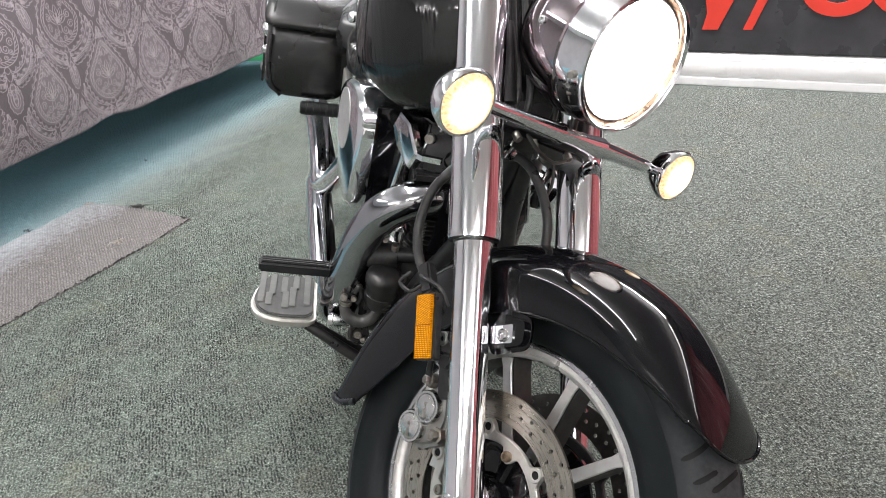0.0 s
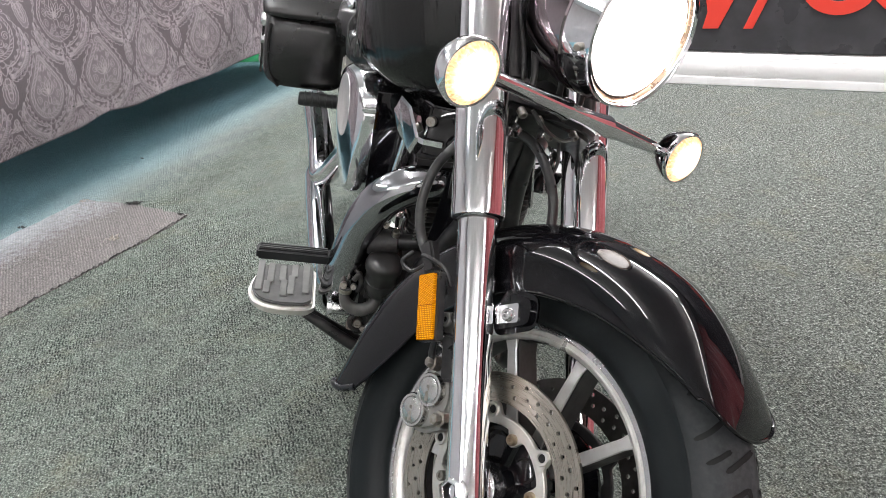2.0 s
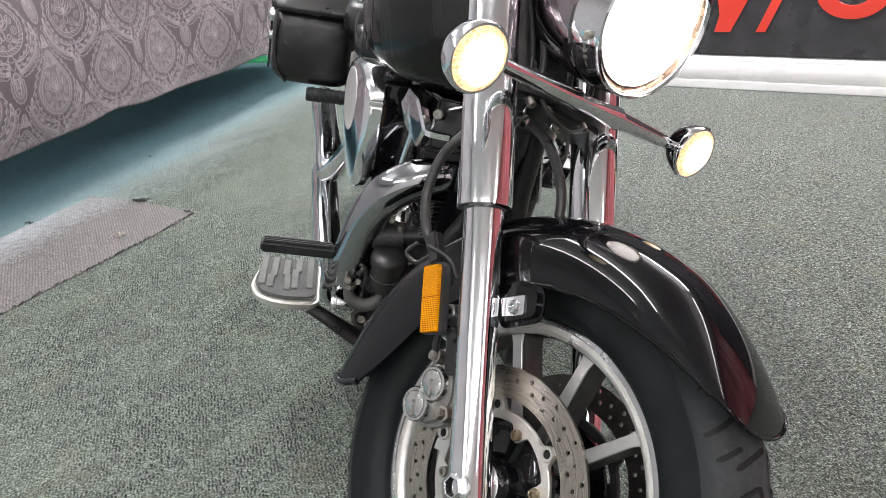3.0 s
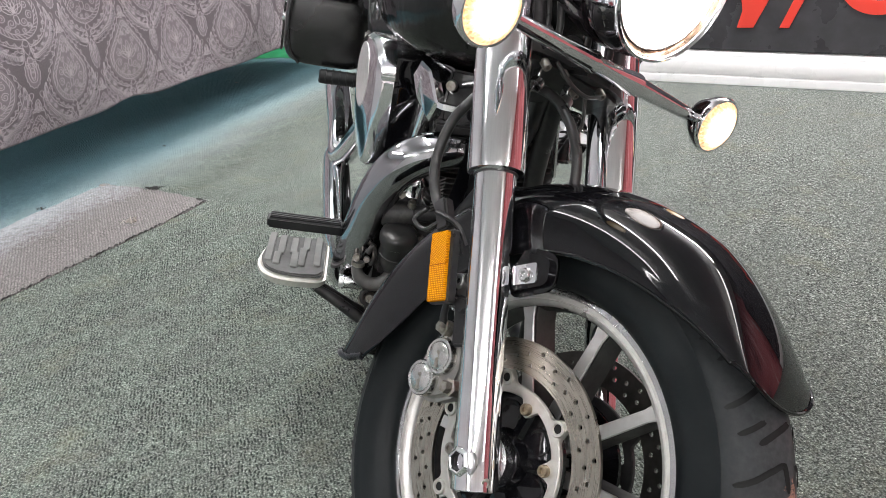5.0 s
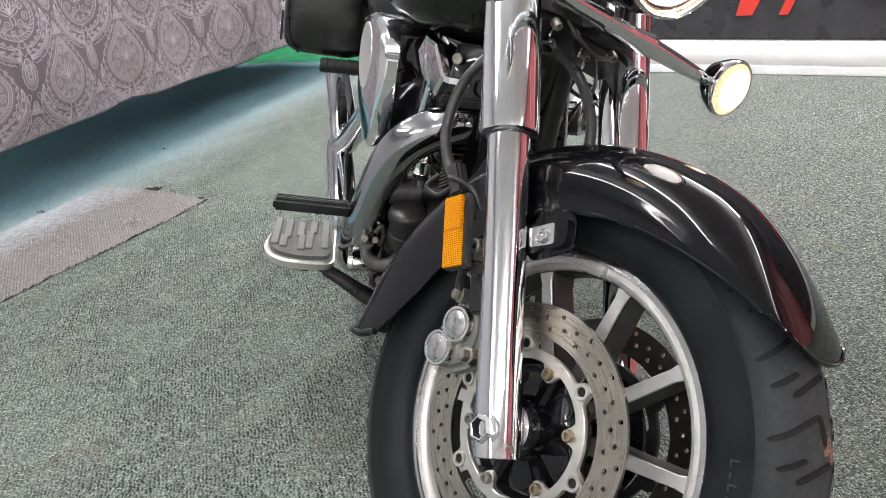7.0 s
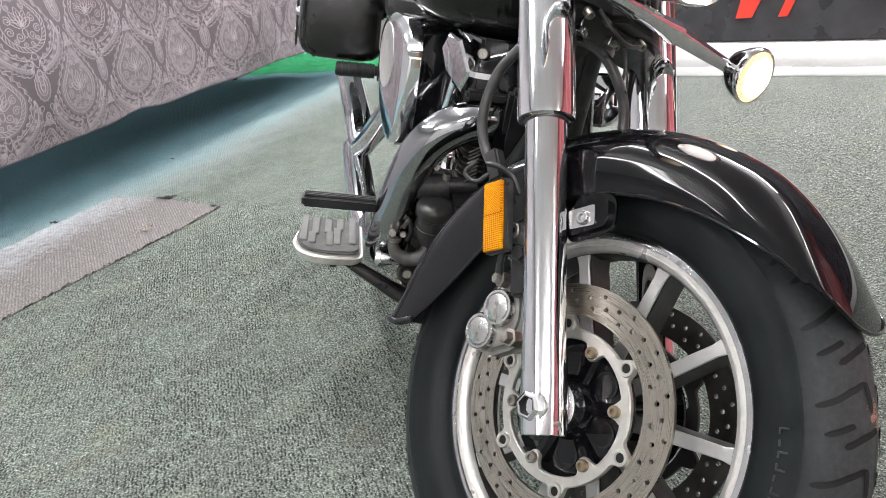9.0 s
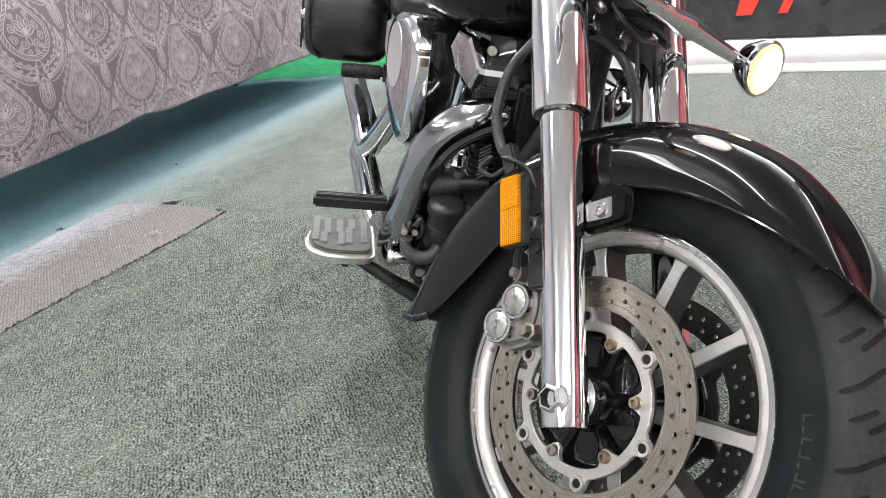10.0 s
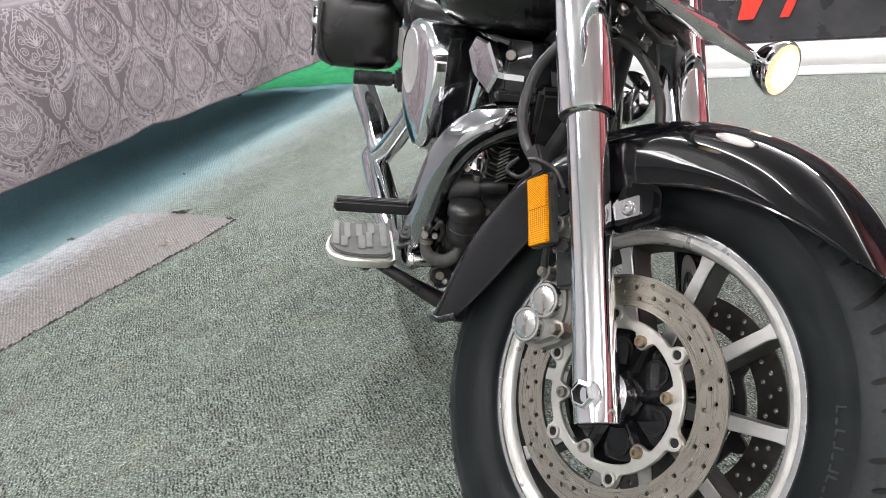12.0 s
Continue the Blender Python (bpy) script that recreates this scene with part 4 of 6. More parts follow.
def groove(path, width):
    """A black strip on the tread along (h, degrees), for a groove's shade."""
    rings = []
    ks = np.linspace(0, len(path) - 1, 4 * len(path) - 3)
    path = [(float(np.interp(k, range(len(path)), [p[0] for p in path])), float(np.interp(k, range(len(path)), [p[1] for p in path]))) for k in ks]
    n = len(path)
    for i, (h, d) in enumerate(path):
        a, b = path[max(i - 1, 0)], path[min(i + 1, n - 1)]
        tx, ty = b[0] - a[0], radians(b[1] - a[1]) * 0.33
        ln = math.hypot(tx, ty)
        px, py = -ty / ln, tx / ln
        w = width * (0.55 if i in (0, n - 1) else 1.0) / 2
        row = []
        for sgn in (-1, 0, 1):
            hh = h + px * w * sgn
            dd = d + math.degrees(py * w * sgn / 0.33)
            row.append(polar(MID + hh, tread_point(hh, 0.0007 if sgn else -0.0002), dd))
        rings.append(row)
    return ring_mesh(rings, close_v=False)


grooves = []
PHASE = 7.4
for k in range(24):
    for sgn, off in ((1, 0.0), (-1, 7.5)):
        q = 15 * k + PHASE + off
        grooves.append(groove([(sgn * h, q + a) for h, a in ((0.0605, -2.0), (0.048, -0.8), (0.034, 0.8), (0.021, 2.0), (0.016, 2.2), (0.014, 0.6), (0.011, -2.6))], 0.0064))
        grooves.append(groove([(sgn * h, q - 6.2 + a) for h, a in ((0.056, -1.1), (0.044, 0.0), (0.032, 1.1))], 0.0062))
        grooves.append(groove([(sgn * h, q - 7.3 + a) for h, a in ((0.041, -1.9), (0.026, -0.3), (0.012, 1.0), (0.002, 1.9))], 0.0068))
fpart("tread_groove", finish(join(*grooves)), DARK, tyre, "black strips for the shade in the tread grooves")

# raised lettering on the tyre wall as plain bars
bars = []
for k in range(9):
    d = 15.0 - k * 2.6
    p = polar(MID + 0.0667, 0.268, d)
    m = Matrix.Translation(p) @ Matrix.Rotation(radians(d), 4, "X") @ Matrix.Rotation(radians(90), 4, "Y")
    bars.append(block(0.007, 0.0022, 0.0016, m @ pose(0, -0.0035, 0), 0.0004, 1))
    if k % 3 != 1:
        bars.append(block(0.0022, 0.010, 0.0016, m @ pose(0.003 if k % 2 else -0.003, 0.001, 0), 0.0003, 1))
tagged(fpart("sidewall_mark", join(*bars), MARK_RUBBER, tyre, "raised bars of moulded marking"), kind="stuff")

for k in range(10):
    d = 5 + 36 * k
    m = Matrix.Translation((MID, 0, 0)) @ Matrix.Rotation(radians(d - 90), 4, "X") @ Matrix(((0, 0, 1, 0), (1, 0, 0, 0), (0, 1, 0, 0), (0, 0, 0, 1)))
    # local x across, y outwards, z along the axle
    out = [(-0.011, 0.055), (0.011, 0.055), (0.0088, 0.12), (0.0078, 0.186), (0.011, 0.203), (-0.011, 0.203), (-0.0078, 0.186), (-0.0088, 0.12)]
    spoke = fpart("spoke", slab(out, 0.046, m @ pose(0, 0, -0.002), 0.0025, 2), SPOKE_SIDE, rim)
    fpart("machined_face", slab(out, 0.004, m @ pose(0, 0, 0.0235), 0.001, 1), SPOKE_METAL, spoke, "machined silver face of the spoke")

hub = fpart("hub", lathe([(0.02, 0.085), (0.034, 0.082), (0.04, 0.068), (0.088, 0.062), (0.088, 0.056), (0.05, 0.048), (0.046, 0.02), (0.05, 0.0), (0.046, -0.02), (0.05, -0.048), (0.088, -0.056), (0.088, -0.062), (0.04, -0.068), (0.02, -0.085)],
                  (MID, 0, 0), (1, 0, 0), 40), PAINT, rim, "black hub with six ribs")
for k in range(6):
    fpart("hub_rib", tube([polar(MID + 0.066, 0.036, 75 + 60 * k), polar(MID + 0.070, 0.079, 75 + 60 * k)], [0.010, 0.009], 8), PAINT, rim)
    fpart("hub_pocket", lathe([(0.0, 0.0), (0.013, 0.0), (0.015, 0.002), (0.017, 0.0015)], polar(MID + 0.0645, 0.058, 45 + 60 * k), (1, 0, 0), 18), DARK, rim)


# brake discs
def circle(cx, cy, r, n, turn=0.0):
    return [Vector((cx + r * math.cos(turn + 2 * math.pi * i / n), cy + r * math.sin(turn + 2 * math.pi * i / n))) for i in range(n)]


def inside(p, loop):
    odd = False
    for i in range(len(loop)):
        a, b = loop[i - 1], loop[i]
        if (a.y > p.y) != (b.y > p.y) and p.x < a.x + (b.x - a.x) * (p.y - a.y) / (b.y - a.y):
            odd = not odd
    return odd


def pierced(loops, x, thick):
    """A flat plate in the wheel's plane: the first loop is its outline, the others go through it."""
    pts, edges = [], []
    for lp in loops:
        k = len(pts)
        pts += lp
        edges += [(k + i, k + (i + 1) % len(lp)) for i in range(len(lp))]
    v2, e2, f2, _, _, _ = delaunay_2d_cdt(pts, edges, [], 0, 1e-7)
    bm = bmesh.new()
    lay = bm.loops.layers.uv.new("uv")
    sides = [[bm.verts.new((x + h, p.x, p.y)) for p in v2] for h in (thick / 2, -thick / 2)]
    count = collections.Counter()
    for f in f2:
        mid = sum((v2[i] for i in f), Vector((0, 0))) / len(f)
        if sum(inside(mid, lp) for lp in loops) % 2 == 0:
            continue
        for i in range(len(f)):
            count[frozenset((f[i], f[(i + 1) % len(f)]))] += 1
        bm.faces.new([sides[0][i] for i in f])
        bm.faces.new([sides[1][i] for i in reversed(f)])
    for pair, c in count.items():
        if c == 1:
            i, j = tuple(pair)
            bm.faces.new((sides[0][i], sides[0][j], sides[1][j], sides[1][i]))
    for f in bm.faces:
        for l in f.loops:
            _, y, z = l.vert.co
            l[lay].uv = (3 * math.atan2(z, y) / math.pi, math.hypot(y, z))
    return finish(bm, limit=30)


def disc_ring(x):
    """Braking ring with slanting rows of holes drilled through it."""
    loops = [circle(0, 0, 0.152, 144), circle(0, 0, 0.1125, 120)]
    for k in range(36):
        for r, off in (((0.1235, 0.0), (0.1365, 3.6)) if k % 2 else ((0.1300, 1.2), (0.1435, 4.6))):
            p = polar(0, r, 10 * k + off)
            loops.append(circle(p.y, p.z, 0.0031, 10))
    return pierced(loops, x, 0.005)


def slots_carrier(x):
    """Silver carrier: a ring with six arms out to the rivets, scalloped inside between the bolts."""
    n = 144
    bm = bmesh.new()
    outer, inner = [], []
    for i in range(n):
        d = 360 * i / n
        arm = ((d - 45 + 30) % 60) - 30
        bolt = ((d - 15 + 30) % 60) - 30
        ro = 0.0965 + 0.0165 * math.exp(-(arm / 6.2) ** 4)
        ri = 0.0835 - 0.0175 * math.exp(-(bolt / 7.5) ** 4)
        outer.append((ro, d))
        inner.append((ri, d))
    rows = []
    for i in range(n):
        rows.append([bm.verts.new(polar(x + h, r, outer[i][1])) for r, h in ((inner[i][0], -0.003), (outer[i][0], -0.003), (outer[i][0], 0.0022), (outer[i][0] - 0.0012, 0.0036), (inner[i][0] + 0.0012, 0.0036), (inner[i][0], 0.0022))])
    for i in range(n):
        a, b = rows[i], rows[(i + 1) % n]
        for j in range(6):
            bm.faces.new((a[j], b[j], b[(j + 1) % 6], a[(j + 1) % 6]))
    return finish(bm)


def bolt_head(x, r, d, rad, mat, parent, label, dirn=1):
    p = polar(x, r, d)
    fpart("bolt", join(lathe([(0.0, 0.003), (rad * 0.5, 0.003), (rad * 0.5, 0.007), (rad * 0.86, 0.007), (rad, 0.0055), (rad, 0.0), (0.0, -0.004)], p, (dirn, 0, 0), 18)), mat, parent, label)


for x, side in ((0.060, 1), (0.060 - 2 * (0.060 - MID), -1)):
    # far disc and carrier get dark colours in place of shade
    disc = fpart("brake_disc", disc_ring(x), DISC_STEEL if side > 0 else DISC_SHADED, motorcycle, "brushed steel brake disc with drilled holes")
    fpart("carrier", slots_carrier(x), CARRIER if side > 0 else BLACK, disc, "silver disc carrier with six arms" if side > 0 else "disc carrier with six arms, darkened as in shade")
    for k in range(6):
        p = polar(x + side * 0.0034, 0.1015, 45 + 60 * k)
        fpart("rivet", lathe([(0.0035, -0.004), (0.0055, 0.0015), (0.0065, 0.0035), (0.0095, 0.0035), (0.0105, 0.002), (0.0105, -0.004)], p, (side, 0, 0), 22), CARRIER, disc, "silver ring-shaped rivet")
        # rivet bore's shade, as a black disc
        fpart("rivet_core", lathe([(0.0, 0.0016), (0.0058, 0.0016), (0.006, -0.002)], p, (side, 0, 0), 14), DARK, disc)
        bolt_head(x + side * 0.0035, 0.0765, 15 + 60 * k, 0.0075, BRASS_BOLT if k in (0, 1, 5) else BOLT, disc, "socket-head bolt", side)

# axle and fork legs
for x, side in ((0.110, 1), (0.110 - 2 * (0.110 - MID), -1)):
    leg = fpart("fork_leg", tube([on_fork(x, k) for k in (-0.0375, -0.0365, -0.02, 0.0, 0.03, 0.1, 0.2, 0.3, 0.38)], [0.0268, 0.0280, 0.0284, 0.0284, 0.0278, 0.0264, 0.0266, 0.0268, 0.0268], 40), CHROME, label="polished chrome lower fork leg")
    fpart("fork_cover", join(tube([on_fork(x, k) for k in (0.352, 0.354, 0.360, 0.45, 0.55, 0.75, 0.98)], [0.0335, 0.0365, 0.0372, 0.0372, 0.0374, 0.0378, 0.038], 40)), CHROME, leg, "chrome upper fork cover")
    fpart("dust_seal", tube([on_fork(x, 0.350), on_fork(x, 0.356)], 0.0285, 30), HOSE, leg)
    fpart("pinch_bolt", lathe([(0.0, 0.001), (0.003, 0.001), (0.003, 0.004), (0.005, 0.004), (0.006, 0.002), (0.006, -0.004)], on_fork(x, -0.026, 0.024) + Vector((side * 0.008, 0, 0)), (side * 0.5, 0.8, 0), 12), BOLT, leg)
nut = fpart("axle_nut", lathe([(0.0114, 0.0142), (0.0120, 0.0153), (0.0140, 0.0155), (0.0176, 0.0128), (0.0178, 0.0)], (0.1285, 0.009, -0.001), (1, 0, 0), 6), CHROME, label="chrome hexagon axle nut")
# black cup put into the nut's bore for its shade
fpart("bore_shade", lathe([(0.0, 0.0095), (0.0082, 0.0095), (0.0090, 0.0105), (0.0096, 0.0138), (0.0116, 0.0141)], (0.1285, 0.009, -0.001), (1, 0, 0), 24), DARK, nut)
fpart("washer", lathe([(0.0150, 0.0072), (0.0198, 0.0068), (0.0208, 0.0056), (0.0208, 0.001)], (0.1285, 0.009, -0.001), (1, 0, 0), 32), CHROME_DULL, nut)
fpart("axle", tube([(0.085, 0, 0), (MID * 2 - 0.13, 0, 0)], 0.0125, 16), ALUMINIUM)
fpart("spacer", lathe([(0.0, 0.0), (0.030, 0.0), (0.033, 0.004), (0.033, 0.022), (0.026, 0.026), (0.0, 0.026)], (0.062, 0, 0), (1, 0, 0), 36), CHROME_DULL, rim, "polished wheel spacer ring")


# fender
EDGE_D = [33, 38, 41, 46, 60, 76, 88, 100, 112, 125, 138, 147, 157, 167, 172, 178]
EDGE_R = [0.340, 0.336, 0.331, 0.320, 0.294, 0.276, 0.267, 0.261, 0.252, 0.247, 0.245, 0.243, 0.246, 0.262, 0.270, 0.300]


def fender_point(v, u):
    """v runs from nose to tail, u from one skirt's edge (-1) over the crown to the other (1)."""
    q = abs(u)
    nose = 33.6 + 8.4 * min(q / 0.66, 1.0) ** 2.2 + 1.0 * max(0.0, q - 0.66)
    tail = 178.0 - 0.8 * min(q / 0.66, 1) ** 2 - 3.0 * max(0.0, (q - 0.66) / 0.34) ** 1.5
    d = nose + (tail - nose) * v
    e = sum(float(np.interp(d + o, EDGE_D, EDGE_R)) for o in (-6, -4, -2, 0, 2, 4, 6)) / 7
    flare = 0.007 * max(0.0, (d - 168) / 10) ** 2
    crown = 0.3672 + flare - 0.0240 * max(0.0, (68 - d) / 34) ** 1.3
    wide = 0.0965 * (1.0 - 0.24 * max(0.0, (62 - d) / 28) ** 1.5)
    shoulder = 0.066 * (1 - math.exp(-max(crown - e, 0.004) / 0.034))
    shoulder = min(shoulder, 0.86 * (crown - e))
    if q > 0.66:
        k = (q - 0.66) / 0.34
        w = wide + 0.0015 * math.sin(k * math.pi)
        r = crown - shoulder - (crown - shoulder - e) * k
    else:
        a = (q / 0.66) * math.pi / 2
        w = wide * math.sin(a) ** 1.08
        r = crown - shoulder * (1 - math.cos(a) ** 0.93)
    return polar(MID + math.copysign(w, u), r, d)


def fender_shape():
    """A deep valanced fender: crown, rounded shoulders, skirts with a sweeping lower edge, pointed nose and flared tail."""
    n, k = 96, 40
    return finish(ring_mesh([[fender_point(i / n, 1 - 2 * j / k) for j in range(k + 1)] for i in range(n + 1)], close_v=False), limit=50)


LIP = worn(material("satin_black_lip", (0.013, 0.015, 0.018), 0.28), 0.2, 0.35, 20.0, (0.022, 0.024, 0.028))
fender = fpart("front_fender", fender_shape(), PAINT, label="glossy black front fender")
solid = fender.modifiers.new("thickness", "SOLIDIFY")
solid.thickness, solid.offset = 0.003, -1.0
rim_line = [fender_point(i / 50, 1) for i in range(50, -1, -1)] + [fender_point(0, 1 - 2 * j / 30) for j in range(31)] + [fender_point(i / 50, -1) for i in range(51)]
fpart("fender_bead", tube(rim_line, 0.0026, 8), PAINT, fender, "rolled edge of the fender")
fpart("tail_lip", tube([fender_point(1, 1 - 2 * j / 30) + Vector((0, -0.003, -0.002)) for j in range(31)], 0.0056, 12), LIP, fender, "thick rounded rubber lip of the fender")
# bracket from fork to fender
for sgn in (1, -1):
    c = MID + sgn * 0.098
    fm = Matrix.Translation((c + sgn * 0.008, 0, 0)) @ Matrix(((0, 0, 1, 0), (1, 0, 0, 0), (0, 1, 0, 0), (0, 0, 0, 1)))
    br = fpart("fender_bracket", slab(rounded([(-0.058, 0.233), (-0.047, 0.203), (-0.004, 0.220), (-0.015, 0.253)], 0.009), 0.014, fm, 0.0045, 3), CHROME, label="chrome fender bracket")
    fpart("bracket_bolt", lathe([(0.0, 0.004), (0.0042, 0.002), (0.0042, 0.005), (0.0072, 0.005), (0.0080, 0.004), (0.0095, 0.0), (0.0095, -0.004)], (c + sgn * 0.0155, -0.028, 0.227), (sgn, 0, 0), 20), CHROME_DULL, br, "socket bolt")
    fpart("fender_mount", slab(rounded([(-0.060, 0.216), (-0.046, 0.192), (0.014, 0.222), (0.004, 0.264), (-0.050, 0.260)], 0.016), 0.018, fm @ pose(0, 0, -0.0045 * sgn), 0.007, 4), PAINT, br, "black mounting boss")

# reflector on its plate
rm = Matrix.Translation((0.134, -0.131, 0.199)) @ Matrix.Rotation(radians(20.76), 4, "X") @ Matrix.Rotation(radians(-9), 4, "Z")
# local y to the front, z up, x outwards
face = Matrix(((0, 0, 1, 0), (1, 0, 0, 0), (0, 1, 0, 0), (0, 0, 0, 1)))
refl = fpart("reflector", slab(rounded([(-0.0175, -0.045), (0.0175, -0.045), (0.0175, 0.045), (-0.0175, 0.045)], 0.003), 0.006, rm @ face @ pose(0, 0, 0.004), 0.0012), AMBER, label="amber oblong reflector")
me = refl.data
lay = me.uv_layers.new(name="uv")
inv = (TO_FRONT @ rm @ face).inverted()
for poly in me.polygons:
    for li in poly.loop_indices:
        q = inv @ me.vertices[me.loops[li].vertex_index].co
        lay.data[li].uv = (q.x * 30, q.y * 30)
fpart("backing_plate", slab(rounded([(-0.019, -0.047), (0.0235, -0.047), (0.0235, 0.047), (-0.019, 0.047)], 0.004), 0.011, rm @ face @ pose(0, 0, -0.0035), 0.0012), BLACK, refl)
fpart("bar_mark", block(0.034, 0.0012, 0.0062, rm @ face @ pose(0, 0.002, 0.0042), 0.0), AMBER, refl)

# caliper
cal = fpart("brake_caliper", slab(rounded([(-0.150, 0.028), (-0.118, 0.022), (-0.078, 0.046), (-0.072, 0.085), (-0.083, 0.118), (-0.112, 0.128), (-0.136, 0.100)], 0.014), 0.040,
                                  Matrix.Translation((0.074, 0, 0)) @ Matrix(((0, 0, 1, 0), (1, 0, 0, 0), (0, 1, 0, 0), (0, 0, 0, 1))), 0.008, 3), CAST, label="silver brake caliper with two round caps")
for y, z in ((-0.112, 0.089), (-0.131, 0.052)):
    cap = fpart("caliper_cap", lathe([(0.0, 0.0145), (0.010, 0.0135), (0.0175, 0.011), (0.0185, 0.009), (0.0195, 0.0105), (0.0225, 0.0105), (0.024, 0.008), (0.024, -0.012)], (0.094, y, z), (1, 0, 0), 36), CAP_METAL, cal, "domed silver cap")
    fpart("cap_slot", block(0.0015, 0.005, 0.022, Matrix.Translation((0.1075, y + 0.002, z - 0.004)) @ Matrix.Rotation(radians(8), 4, "X"), 0.0), BOLT, cap)
fpart("caliper_bolt", lathe([(0.0, 0.010), (0.007, 0.010), (0.0085, 0.008), (0.0085, 0.0), (0.012, -0.001), (0.012, -0.02)], (0.100, -0.083, 0.058), (1, 0, 0), 6), BOLT, cal, "hexagon bolt")
fpart("banjo_bolt", lathe([(0.0, 0.008), (0.006, 0.008), (0.0075, 0.006), (0.0075, 0.0), (0.011, -0.001), (0.011, -0.012)], (0.100, -0.126, 0.124), (1, -0.3, 0), 6), BOLT, cal, "hexagon bolt")
fpart("hose_fitting", tube(spline([(0.098, -0.126, 0.124), (0.104, -0.128, 0.140), (0.110, -0.124, 0.165), (0.112, -0.12, 0.175)], 4), [0.006, 0.0045, 0.006], 10), BLACK, cal)
fpart("caliper_lug", join(block(0.02, 0.03, 0.06, Matrix.Translation((0.098, -0.092, 0.14)) @ Matrix.Rotation(radians(20), 4, "X"), 0.004),
                          lathe([(0.0, 0.006), (0.009, 0.006), (0.010, 0.0), (0.013, 0.0), (0.013, -0.01)], (0.112, -0.096, 0.163), (1, 0.2, 0), 6),
                          lathe([(0.004, 0.004), (0.009, 0.004), (0.010, 0.0), (0.010, -0.01)], (0.108, -0.098, 0.198), (1, 0.2, 0), 14)), BLACK, cal, "black caliper mounting lug")

# grey bracket beside the reflector, with an eye and a hexagon bolt
fm2 = Matrix.Translation((0.104, 0, 0)) @ Matrix(((0, 0, 1, 0), (1, 0, 0, 0), (0, 1, 0, 0), (0, 0, 0, 1)))
holder = fpart("line_bracket", slab(rounded([(-0.126, 0.198), (-0.100, 0.204), (-0.088, 0.176), (-0.094, 0.142), (-0.108, 0.142), (-0.116, 0.172)], 0.007), 0.007, fm2, 0.0015), CAST, label="grey cast line bracket")
fpart("bracket_eye", lathe([(0.0045, -0.004), (0.0045, 0.004), (0.0085, 0.0045), (0.0100, 0.003), (0.0100, -0.004)], (0.1085, -0.117, 0.189), (1, 0, 0), 24, closed=True), CAST, holder)
fpart("eye_core", lathe([(0.0, 0.0), (0.0046, 0.0), (0.0046, -0.004)], (0.1085, -0.117, 0.189), (1, 0, 0), 16), DARK, holder)
fpart("bracket_screw", lathe([(0.0, 0.0085), (0.0070, 0.0085), (0.0080, 0.0070), (0.0080, 0.002)], (0.108, -0.109, 0.162), (1, 0, 0), 6), CHROME_DULL, holder, "hexagon bolt")
fpart("screw_flange", lathe([(0.0, 0.003), (0.0105, 0.003), (0.0115, 0.0015), (0.0115, -0.003)], (0.108, -0.109, 0.162), (1, 0, 0), 24), CHROME_DULL, holder)
fpart("hose_ferrule", lathe([(0.0062, 0.010), (0.0075, 0.009), (0.0075, -0.009), (0.0062, -0.010)], (0.111, -0.124, 0.166), (0.1, -0.25, 1), 18), BLACK, cal)

# front brake hose and the hose between the legs
fpart("brake_hose", tube(spline([(0.10, -0.165, 0.47), (0.125, -0.185, 0.42), (0.13, -0.207, 0.38), (0.13, -0.211, 0.325), (0.13, -0.188, 0.281), (0.128, -0.150, 0.250), (0.12, -0.125, 0.22)], 8), 0.0070, 16), HOSE, label="black rubber brake hose")
fpart("hose_clip", join(tube(spline([(0.138, -0.168, 0.262), (0.142, -0.150, 0.262), (0.13, -0.13, 0.255), (0.118, -0.118, 0.235)], 5), 0.0034, 8),
                        tube(spline([(0.140, -0.186, 0.262), (0.146, -0.196, 0.244), (0.142, -0.176, 0.236), (0.138, -0.160, 0.25)], 5), 0.003, 8),
                        block(0.018, 0.022, 0.044, Matrix.Translation((0.13, -0.160, 0.262)) @ Matrix.Rotation(radians(35), 4, "X"), 0.003)), BLACK)
fpart("cable", tube(spline([(0.03, -0.21, 0.475), (0.005, -0.165, 0.465), (0.0, -0.125, 0.435), (-0.005, -0.095, 0.39), (-0.01, -0.085, 0.34)], 6), 0.0075, 12), HOSE, label="black rubber cable")

# lower yoke, signal bar and lamps
fpart("lower_yoke", join(slab(rounded([(-0.125, -0.05), (0.125, -0.05), (0.115, 0.02), (0.07, 0.03), (-0.07, 0.03), (-0.115, 0.02)], 0.02), 0.04,
                              Matrix.Translation(on_fork(MID, 0.535, 0.01)) @ Matrix(((1, 0, 0, 0), (0, G.y, S.y, 0), (0, G.z, S.z, 0), (0, 0, 0, 1))), 0.008),
                         tube([on_fork(MID, 0.512, -0.05), on_fork(MID, 0.62, -0.05)], 0.022, 16)), BLACK, label="black lower fork yoke")
YOKE_BITS = ((0.062, 0.512, 0.032, 0.0065), (0.030, 0.508, 0.040, 0.005), (-0.062, 0.512, 0.034, 0.0065), (-0.030, 0.506, 0.012, 0.0055), (0.045, 0.500, -0.008, 0.0075))
for x, k, fwd, r in YOKE_BITS:
    fpart("yoke_bolt", lathe([(0.0, r * 0.3), (r * 0.5, r * 0.3), (r * 0.55, r * 1.1), (r * 0.9, r * 1.1), (r, r * 0.8), (r, -r)], on_fork(x, k, fwd), -S + G * 0.6, 14), BOLT)
